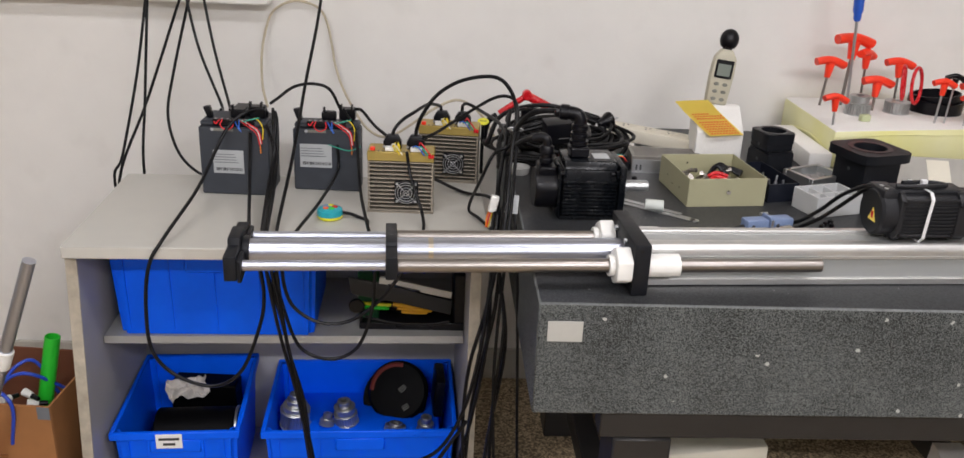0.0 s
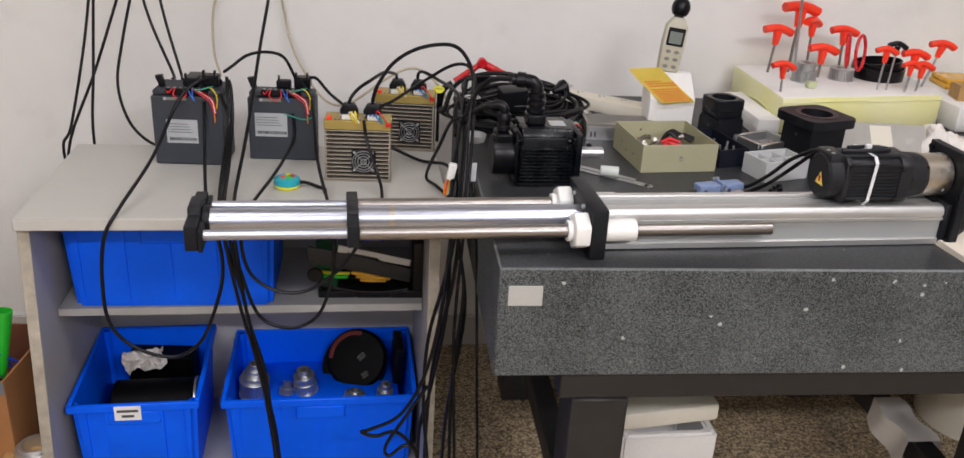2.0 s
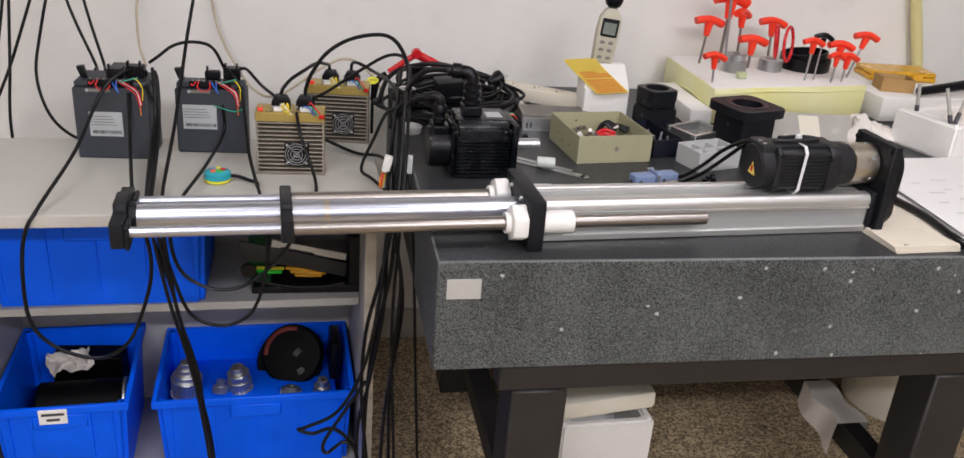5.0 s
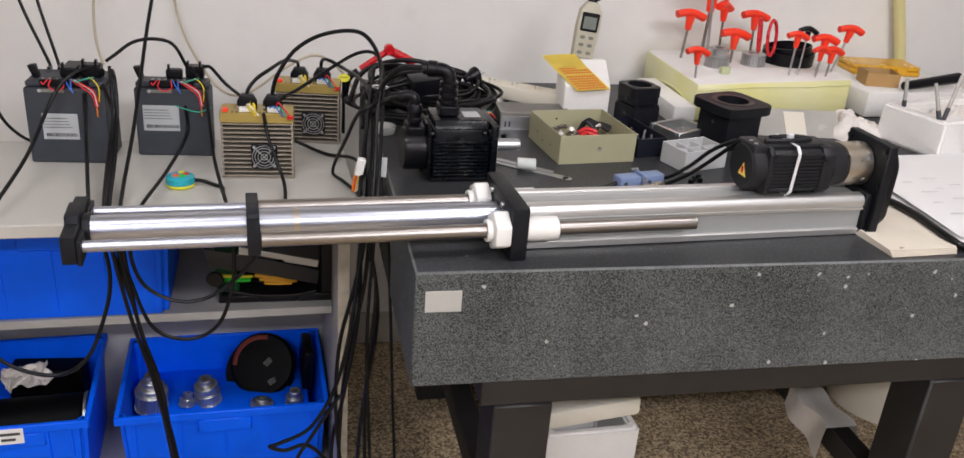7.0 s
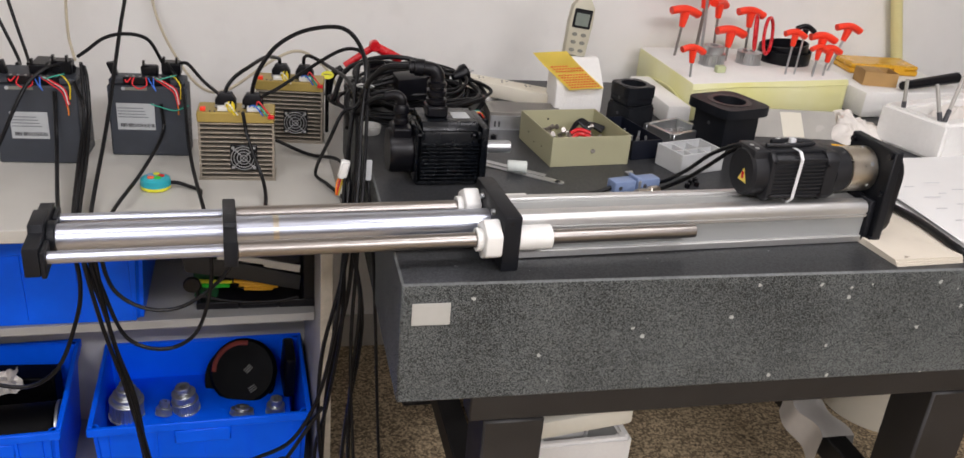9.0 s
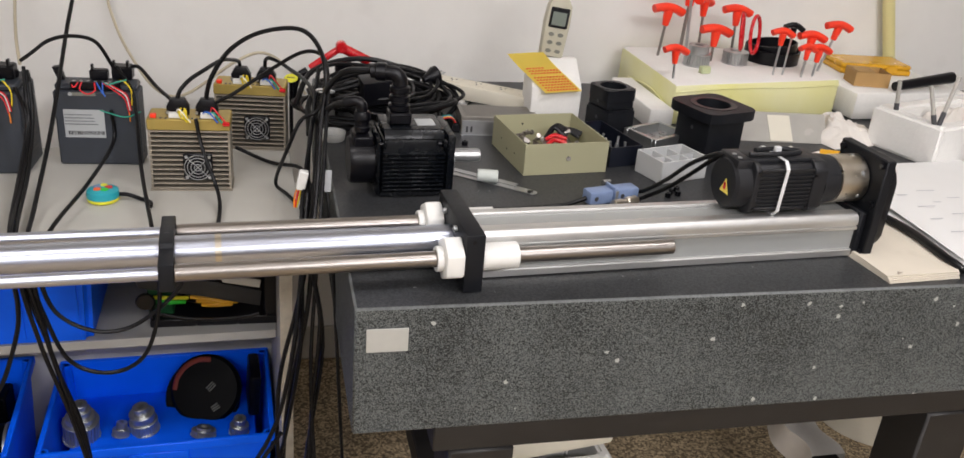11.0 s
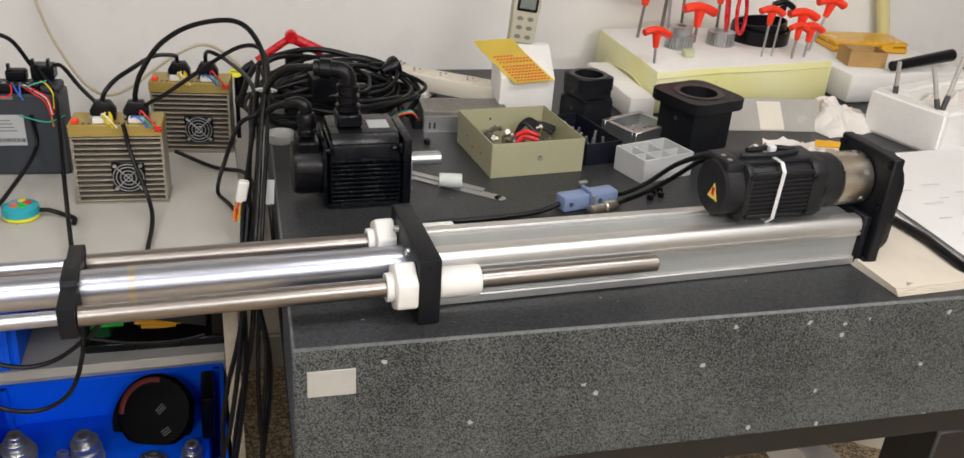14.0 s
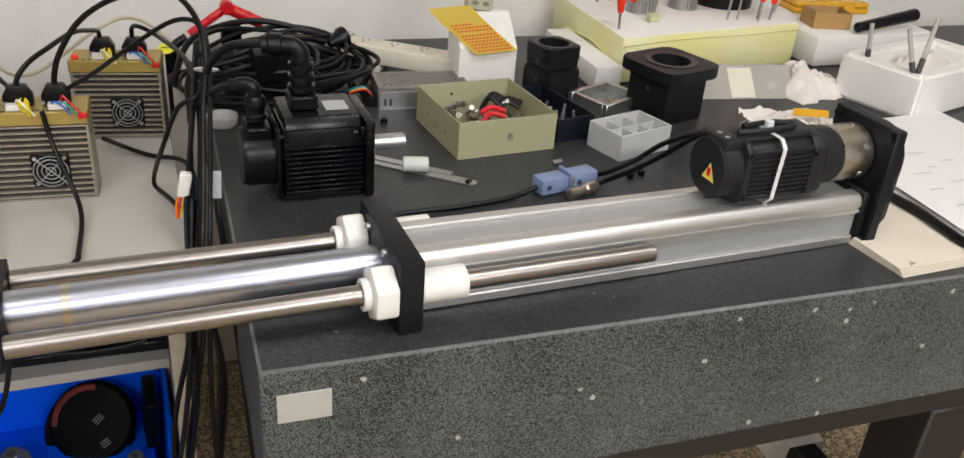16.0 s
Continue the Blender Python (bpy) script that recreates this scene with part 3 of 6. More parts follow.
for x0, z0, x1, z1, r, mt in ((-0.106, 0.050, -0.045, 0.046, 0.004, LIME), (-0.100, 0.041, -0.050, 0.038, 0.005, GREEN), (-0.040, 0.049, 0.030, 0.038, 0.0045, AMBER), (-0.030, 0.040, 0.045, 0.034, 0.0045, AMBER), (-0.022, 0.056, 0.040, 0.045, 0.005, AMBER), (-0.020, 0.031, 0.035, 0.029, 0.0045, AMBER)):
    part("tool_handle", tube([(x0, 0.012, z0), ((x0 + x1) / 2, 0.006, (z0 + z1) / 2 + 0.003), (x1, 0.014, z1)], r, 10), mt, tb)
part("green_bin", bx(-0.118, -0.072, 0.02, 0.06, 0.0065, 0.118, 0.003), mat("dark_green_plastic", (0.01, 0.09, 0.03), 0.45), tb)
part("blue_grip", tube([(-0.02, 0.03, 0.121), (0.01, 0.028, 0.127), (0.03, 0.03, 0.122)], 0.006, 10), BLUE_HOSE, tb)
cl = thing("cable_coil", "small coil of black cable in the tool case", "cable", pose(-0.22, 0.64, 0.475, 0, 0, 0))
part("winding", [ring((0, 0, 0.0), 0.06, 0.004, (0.1, 0.2, 1)), ring((0.01, 0.004, 0.006), 0.055, 0.004, (-0.15, 0.1, 1))], RUBBER, cl)

# ---- cardboard box and aluminium tube at the desk's far end ----
cb = thing("cardboard_box", "open brown cardboard box with hoses and a green tube", "box", pose(-1.14, 0.60, 0.0, 0, 0, -5))
part("front_wall", bx(-0.17, 0.17, -0.123, -0.118, 0.0, 0.30, 0.001), CARD, cb)
# Rear wall and base take a darker card, painting shade inside the box.
part("rear_wall", bx(-0.17, 0.17, 0.118, 0.123, 0.0, 0.30, 0.001), CARD_SHADED, cb)
part("side_wall", bx(-0.17, -0.165, -0.1175, 0.1175, 0.0, 0.30, 0.001), CARD, cb)
part("side_wall", bx(0.165, 0.17, -0.1175, 0.1175, 0.0, 0.30, 0.001), CARD, cb)
part("base", bx(-0.164, 0.164, -0.117, 0.117, 0.0, 0.012), CARD_SHADED, cb)
part("corner_tape", bx(0.142, 0.1695, -0.1245, -0.1235, 0.268, 0.2985), mat("grey_tape", (0.16, 0.18, 0.21), 0.4), cb)
part("flap", prism([(0.0, 0.0), (0.006, 0.0), (0.10, -0.055), (0.096, -0.058)], -0.16, 0.13, "x"), CARD, cb).matrix_basis = pose(-0.06, -0.235, 0.235, 0, 0, 0)
solo("green_tube", hollow((0, 0, 0), (0.058, 0.01, 0.275), 0.0165, 0.0145, 28), GREEN, "bright green plastic tube standing in the box", "tube", pose(-1.052, 0.545, 0.147))
for k, (a, b, c) in enumerate((((-1.13, 0.53, 0.29), (-1.03, 0.52, 0.345), (-0.985, 0.58, 0.27)), ((-1.15, 0.50, 0.33), (-1.06, 0.465, 0.30), (-1.075, 0.47, 0.2)), ((-1.12, 0.56, 0.30), (-1.06, 0.60, 0.33), (-1.02, 0.60, 0.25)))):
    solo("blue_hose", tube([a, tuple((Vector(a) + Vector(b)) / 2 + Vector((0, 0, 0.02))), b, c], 0.004, 10), BLUE_HOSE, "bright blue pneumatic hose bent out of the box", "hose", None, "blue hoses")
for x, y, z, turn in ((-1.055, 0.515, 0.305, 65), (-1.10, 0.50, 0.29, 150), (-1.045, 0.50, 0.285, 110)):
    f = thing("hose_fitting", "white and black hose fitting lying in the box", "fitting", pose(x, y, z, 100, 0, turn), "hose fittings")
    part("collar", cyl((0, 0, 0), (0, 0, 0.024), 0.009, 20, 0.0075, 0.001), WHITE_PL, f)
    part("stem", cyl((0, 0, 0.0221), (0, 0, 0.042), 0.006, 16, 0.005), BLACK_PL, f)
at = thing("aluminium_tube", "leaning aluminium tube with a white clamp", "tube", None)
part("tube_body", cyl((-1.195, 0.40, 0.0), (-0.926, 0.36, 0.69), 0.0125, 24), CHROME, at)
part("clamp", cyl((-1.0196, 0.3739, 0.45), (-1.004, 0.3716, 0.49), 0.017, 20, None, 0.002), WHITE_PL, at)
fl = thing("metal_flange", "bright turned metal flange lying on a tan carton", "flange", pose(-0.935, 0.46, 0.115))
part("ring_body", hollow((0, 0, 0), (0, 0, 0.02), 0.045, 0.028, 36, 0.002), ALU, fl)
part("lip", hollow((0, 0, 0.0205), (0, 0, 0.028), 0.036, 0.028, 36, 0.001), ALU, fl)
solo("small_carton", bx(-0.06, 0.06, -0.05, 0.05, 0.0, 0.115, 0.002), TAN, "small tan carton on the floor", "box", pose(-0.945, 0.46, 0.0, 0, 0, 6))

# ---- telescopic electric cylinder ----
ACT = pose(0.158, 0.1107, 0.8, 0, 0, 3.15)
EP, MP, RE = -0.625, -0.389, 0.298     # far end plate, middle plate and rod ends along the axis
CZ, RY = 0.0435, 0.0585


def dogbone(x0, x1, half, lobe, waist):
    """A plate with a square lobe for each guide rod and a higher boss in the middle."""
    poly = [(-half, CZ - lobe), (-0.0275, CZ - lobe), (-0.0255, CZ - waist), (0.0255, CZ - waist), (0.0275, CZ - lobe), (half, CZ - lobe), (half, CZ + lobe), (0.0275, CZ + lobe), (0.0255, CZ + waist), (-0.0255, CZ + waist), (-0.0275, CZ + lobe), (-half, CZ + lobe)]
    return prism(poly, x0, x1, "x", 0.0018)


def cylinder_axis():
    t = thing("electric_cylinder", "telescopic electric cylinder of aluminium profile, chromed rods and black end plates", "actuator", ACT)
    part("front_plate", bx(-0.0168, 0.0100, -0.081, 0.0765, 0.0005, 0.0865, 0.003, 2), BLACK_ANO, t, "thick black anodised front plate")
    for y, z in ((-0.030, 0.073), (0.030, 0.073), (-0.030, 0.014), (0.030, 0.014)):
        part("bolt", [cyl((-0.0215, y, z), (-0.0170, y, z), 0.0045, 16), cyl((-0.0217, y, z), (-0.0216, y, z), 0.0022, 6)], ZINC, t)
    part("edge_hole", cyl((-0.0055, -0.0812, 0.076), (-0.0055, -0.0811, 0.076), 0.003, 14), RUBBER, t)
    part("middle_plate", dogbone(MP - 0.009, MP + 0.009, 0.0735, 0.0185, 0.0255), BLACK_ANO, t)
    part("end_plate", dogbone(EP - 0.013, EP + 0.006, 0.0735, 0.0200, 0.0310), BLACK_ANO, t)
    for s in (-1, 1):
        part("lobe_step", bx(EP + 0.0063, EP + 0.0128, min(s * 0.034, s * 0.0735), max(s * 0.034, s * 0.0735), CZ - 0.0225, CZ + 0.0135, 0.0012), BLACK_ANO, t)
    part("end_boss", cyl((EP + 0.0063, 0, CZ), (EP + 0.017, 0, CZ), 0.0235, 36, None, 0.001), BLACK_ANO, t)
    part("slot", bx(MP - 0.003, MP + 0.003, 0.003, 0.0045, CZ + 0.0256, CZ + 0.0258), INK, t)
    part("inner_tube", cyl((EP + 0.0173, 0, CZ), (MP - 0.0092, 0, CZ), 0.0190, 48), CHROME, t, "polished chrome inner tube")
    part("outer_tube", cyl((MP + 0.0092, 0, CZ), (-0.0171, 0, CZ), 0.0208, 48), CHROME, t, "polished chrome outer tube")
    part("tube_seam", hollow((MP + 0.058, 0, CZ), (MP + 0.066, 0, CZ), 0.0211, 0.0208, 48, 0.0001), NICKEL, t)
    for s in (-1, 1):
        part("thin_guide_rod", cyl((EP + 0.0132, s * RY, CZ), (MP - 0.0092, s * RY, CZ), 0.0082, 32), CHROME, t)
        part("guide_rod", cyl((MP + 0.0092, s * RY, CZ), (RE, s * RY, CZ), 0.0110, 32, None, 0.001), STEEL, t, "brushed steel guide rod")
        nut = part("nut", prism([(s * RY + 0.0315 * math.cos(math.pi * (i + 0.5) / 3), CZ + 0.0315 * math.sin(math.pi * (i + 0.5) / 3)) for i in range(6)], -0.0425, -0.0172, "x", 0.0035), WHITE_PL, t, "white plastic hexagonal bearing nut")
        part("collar", hollow((-0.0515, s * RY, CZ), (-0.0427, s * RY, CZ), 0.0172, 0.0125, 32), WHITE_PL, nut)
        part("sleeve", hollow((0.0103, s * RY, CZ), (0.062, s * RY, CZ), 0.0185, 0.0125, 32, 0.001), WHITE_PL, t, "white plastic guide sleeve")
    w, h = 0.0425, 0.072
    bull = [(-w + 0.0115 - 0.0115 * math.cos(a), h - 0.0125 + 0.0125 * math.sin(a)) for a in [math.pi * k / 12 for k in range(7)]]
    half = [(-w, 0.002), (-w, 0.0115), (-w + 0.0012, 0.0130), (-w + 0.005, 0.0132), (-w + 0.005, 0.0462), (-w + 0.0012, 0.0464), (-w - 0.0004, 0.0472), (-w - 0.0004, 0.0512), (-w + 0.0022, 0.0518), (-w + 0.0022, 0.0542), (-w, 0.0550)] + bull + [(-w + 0.0215, h), (-w + 0.0222, h - 0.0018), (-w + 0.0245, h - 0.002), (-w + 0.0248, h - 0.006)]
    prof = half + [(-y, z) for y, z in half[::-1]]
    bm = prism(prof, 0.0103, 0.622, "x")
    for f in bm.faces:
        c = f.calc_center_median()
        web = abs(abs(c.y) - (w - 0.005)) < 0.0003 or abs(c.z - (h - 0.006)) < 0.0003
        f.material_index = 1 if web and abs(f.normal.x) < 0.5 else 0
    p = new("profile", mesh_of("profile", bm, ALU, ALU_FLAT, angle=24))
    p.parent = t
    tagged(p, "silver extruded aluminium profile")
    part("end_block", bx(0.6225, 0.6335, -0.045, 0.047, 0.0005, 0.076, 0.002), BLACK_ANO, t)
    part("rear_plate", bx(0.6340, 0.6505, -0.0565, 0.0555, 0.0005, 0.1635, 0.002), BLACK_ANO, t, "tall black rear plate")
    part("belt_cover", prism([(0.045 * math.cos(a), (0.112 if math.sin(a) >= 0 else 0.045) + 0.045 * math.sin(a)) for a in [math.pi * i / 12 for i in range(24)]], 0.6508, 0.673, "x", 0.003), BLACK_PL, t)
    for y, z in ((-0.047, 0.153), (0.046, 0.153), (-0.047, 0.090), (-0.050, 0.010)):
        part("bolt", cyl((0.6290, y, z), (0.6338, y, z), 0.005, 16), BLACK_PL, t)
    # motor and gearbox over the profile
    mz, my = 0.1145, 0.006
    oc = lambda r, c: [(my + y, mz + z) for y, z in ((-r, -c), (-c, -r), (c, -r), (r, -c), (r, c), (c, r), (-c, r), (-r, c))]
    part("gearbox", lathe([(0.034, 0), (0.0375, 0.002), (0.0375, 0.048), (0.035, 0.05)], 48, pose(0.5835, my, mz, 0, 90, 0)), NICKEL, t, "bright nickel gearbox")
    for a in range(6):
        c, s = math.cos(a * math.pi / 3 + 0.5), math.sin(a * math.pi / 3 + 0.5)
        part("screw", cyl((0.620, my + 0.0370 * c, mz + 0.0370 * s), (0.620, my + 0.0384 * c, mz + 0.0384 * s), 0.0035, 12), ZINC, t)
    mo = part("servo_motor", [prism(oc(0.0355, 0.027), 0.428, 0.545, "x", 0.002), prism(oc(0.0405, 0.029), 0.5285, 0.552, "x", 0.003), prism(oc(0.0405, 0.031), 0.4275, 0.4370, "x", 0.002), lathe([(0.0395, 0), (0.0390, 0.012), (0.0365, 0.030)], 40, pose(0.5525, my, mz, 0, 90, 0))], MOTOR_GREY, t, "black finned servo motor")
    for k in range(8):
        z = mz - 0.0235 + k * 0.0062
        part("fin", bx(0.4375, 0.528, my - 0.0390, my - 0.0356, z - 0.0012, z + 0.0012), MOTOR_GREY, mo)
        part("fin", bx(0.4375, 0.528, my + 0.0356, my + 0.0390, z - 0.0012, z + 0.0012), MOTOR_GREY, mo)
    for z in (mz - 0.0325, mz + 0.0275):
        part("rail", bx(0.4375, 0.528, my - 0.0400, my - 0.0356, z, z + 0.005, 0.001), MOTOR_GREY, mo)
    for x, z in ((0.4335, mz + 0.027), (0.5315, mz + 0.021), (0.5245, mz - 0.029), (0.4335, mz - 0.029)):
        part("screw", cyl((x, my - 0.0428, z), (x, my - 0.0407, z), 0.0026, 12), BLACK_PL, mo)
    part("encoder_cover", [lathe([(0.035, 0), (0.0395, 0.004), (0.0395, 0.029)], 40, pose(0.401, my, mz, 0, 90, 0)), bx(0.403, 0.430, my - 0.026, my + 0.028, mz + 0.02, mz + 0.0425, 0.004, 2)], MOTOR_GREY, mo)
    part("cable_cover", [bx(0.428, 0.540, my - 0.020, my + 0.020, mz + 0.034, mz + 0.0425, 0.004, 2), tube([(0.43, my - 0.01, mz + 0.046), (0.47, my - 0.014, mz + 0.047), (0.52, my - 0.004, mz + 0.046), (0.50, my + 0.012, mz + 0.046), (0.45, my + 0.008, mz + 0.046)], 0.0035)], MOTOR_GREY, mo)
    for y in (-0.014, 0.002):
        part("screw", cyl((0.412, my + y, mz + 0.0426), (0.412, my + y, mz + 0.0436), 0.0035, 12), ZINC, mo)
    tri = part("warning_sticker", prism([(-0.012, -0.01), (0.012, -0.01), (0.0, 0.012)], -0.0006, 0.0, "x"), YELLOW, mo, "yellow warning triangle sticker")
    tri.matrix_basis = pose(0.4006, my - 0.008, mz - 0.004)
    spot = part("sticker_mark", prism([(-0.003, -0.005), (0.003, -0.005), (0.003, 0.006), (-0.003, 0.006)], -0.0011, -0.0007, "x"), RED, mo)
    spot.matrix_basis = pose(0.4006, my - 0.008, mz - 0.004)
    band = bmesh.new()
    rows = [[band.verts.new((x + 0.002 * (z - mz) / 0.04, y, z)) for y, z in oc(rr, cc)] for x, rr, cc in ((0.474, 0.0432, 0.0335), (0.4795, 0.0432, 0.0335), (0.4795, 0.0422, 0.0325), (0.474, 0.0422, 0.0325))]
    for k in range(4):
        for i in range(8):
            band.faces.new((rows[k][i], rows[k][(i + 1) % 8], rows[(k + 1) % 4][(i + 1) % 8], rows[(k + 1) % 4][i]))
    part("cable_tie", band, TIE, mo, "white nylon cable tie")
    part("tie_head", bx(0.478, 0.488, my - 0.004, my + 0.004, mz + 0.0448, mz + 0.0540, 0.001), TIE, mo)
    return t


cylinder_axis()

# ---- loose servo motor ----
def big_motor():
    t = thing("servo_motor", "large black finned servo motor lying on the granite", "motor", pose(0.128, 0.404, 0.8, 0, 0, 2))
    zc = 0.0555
    part("body", bx(-0.055, 0.050, -0.047, 0.047, 0.010, 0.101, 0.006, 2), BLACK_PAINT, t)
    for k in range(10):
        z = 0.017 + k * 0.0068
        part("fin", bx(-0.053, 0.048, -0.0545, -0.0472, z - 0.0016, z + 0.0016, 0.0007), BLACK_PAINT, t)
        part("fin", bx(-0.053, 0.048, 0.0472, 0.0525, z - 0.0016, z + 0.0016, 0.0007), BLACK_PAINT, t)
    for x in (-0.0545, 0.0445):
        part("corner_post", bx(x, x + 0.005, -0.0558, -0.0472, 0.088, 0.101, 0.001), BLACK_PAINT, t)
    part("flange", bx(0.0505, 0.064, -0.054, 0.054, 0.001, 0.109, 0.004, 2), BLACK_PAINT, t)
    part("face_ring", cyl((0.0645, 0, zc), (0.067, 0, zc), 0.042, 40), ZINC, t)
    part("shaft", [cyl((0.0675, 0, zc), (0.120, 0, zc), 0.0105, 28, None, 0.001), bx(0.078, 0.117, -0.003, 0.003, zc + 0.0095, zc + 0.0115)], ZINC, t, "bright keyed steel shaft")
    part("rear_flange", bx(-0.063, -0.0555, -0.050, 0.050, 0.004, 0.104, 0.004), BLACK_PAINT, t)
    part("encoder_cover", [lathe([(0.040, 0), (0.040, 0.034), (0.037, 0.040)], 40, pose(-0.0635, 0, 0.052, 0, -90, 0)), bx(-0.098, -0.064, -0.026, 0.026, 0.078, 0.098, 0.003)], BLACK_PL, t)
    part("foot", bx(-0.058, 0.050, -0.042, 0.042, 0.0, 0.0095, 0.002), BLACK_PAINT, t)
    part("top_cap", prism([(-0.049, 0.1015), (0.049, 0.1015), (0.040, 0.116), (-0.040, 0.116)], -0.052, 0.046, "x", 0.002), BLACK_PAINT, t)
    part("rating_plate", bx(0.006, 0.036, -0.022, 0.012, 0.1162, 0.1167), LABEL, t, "small silver rating plate")
    part("connector_base", bx(-0.040, -0.004, -0.022, 0.020, 0.1165, 0.136, 0.003), BLACK_PL, t)
    plug = part("power_connector", lathe([(0.0150, 0), (0.0178, 0.002), (0.0178, 0.009), (0.0140, 0.0105), (0.0140, 0.0145), (0.0172, 0.016), (0.0172, 0.0235), (0.0138, 0.025), (0.0138, 0.029), (0.0165, 0.0305), (0.0165, 0.038), (0.0125, 0.041)], 32, pose(-0.022, 0, 0.1365)), BLACK_PL, t, "black ribbed round cable connector")
    part("elbow", tube([(-0.022, 0, 0.176), (-0.023, 0.001, 0.187), (-0.031, 0.003, 0.195), (-0.046, 0.006, 0.197)], 0.0125, 16, 5), BLACK_PL, plug)
    part("clamp_nut", [cyl((-0.044, 0.006, 0.1968), (-0.060, 0.010, 0.1972), 0.0148, 10, None, 0.001), cyl((-0.0605, 0.010, 0.1972), (-0.068, 0.012, 0.1968), 0.0115, 16)], BLACK_PL, plug)
    sig = part("signal_connector", lathe([(0.010, 0), (0.013, 0.003), (0.013, 0.010), (0.011, 0.012), (0.011, 0.02), (0.0135, 0.022), (0.0135, 0.032), (0.011, 0.036)], 24, pose(-0.082, 0, 0.0985)), BLACK_PL, t)
    part("elbow", tube([(-0.082, 0, 0.133), (-0.083, 0, 0.144), (-0.092, 0.004, 0.149), (-0.108, 0.010, 0.144)], 0.0088, 14, 5), BLACK_PL, sig)
    for x in (-0.050, 0.045):
        for y in (-0.048,):
            part("bolt", cyl((x - 0.010, y, 0.094), (x - 0.004, y, 0.094), 0.0042, 12), BLACK_PL, t)
    return t


big_motor()

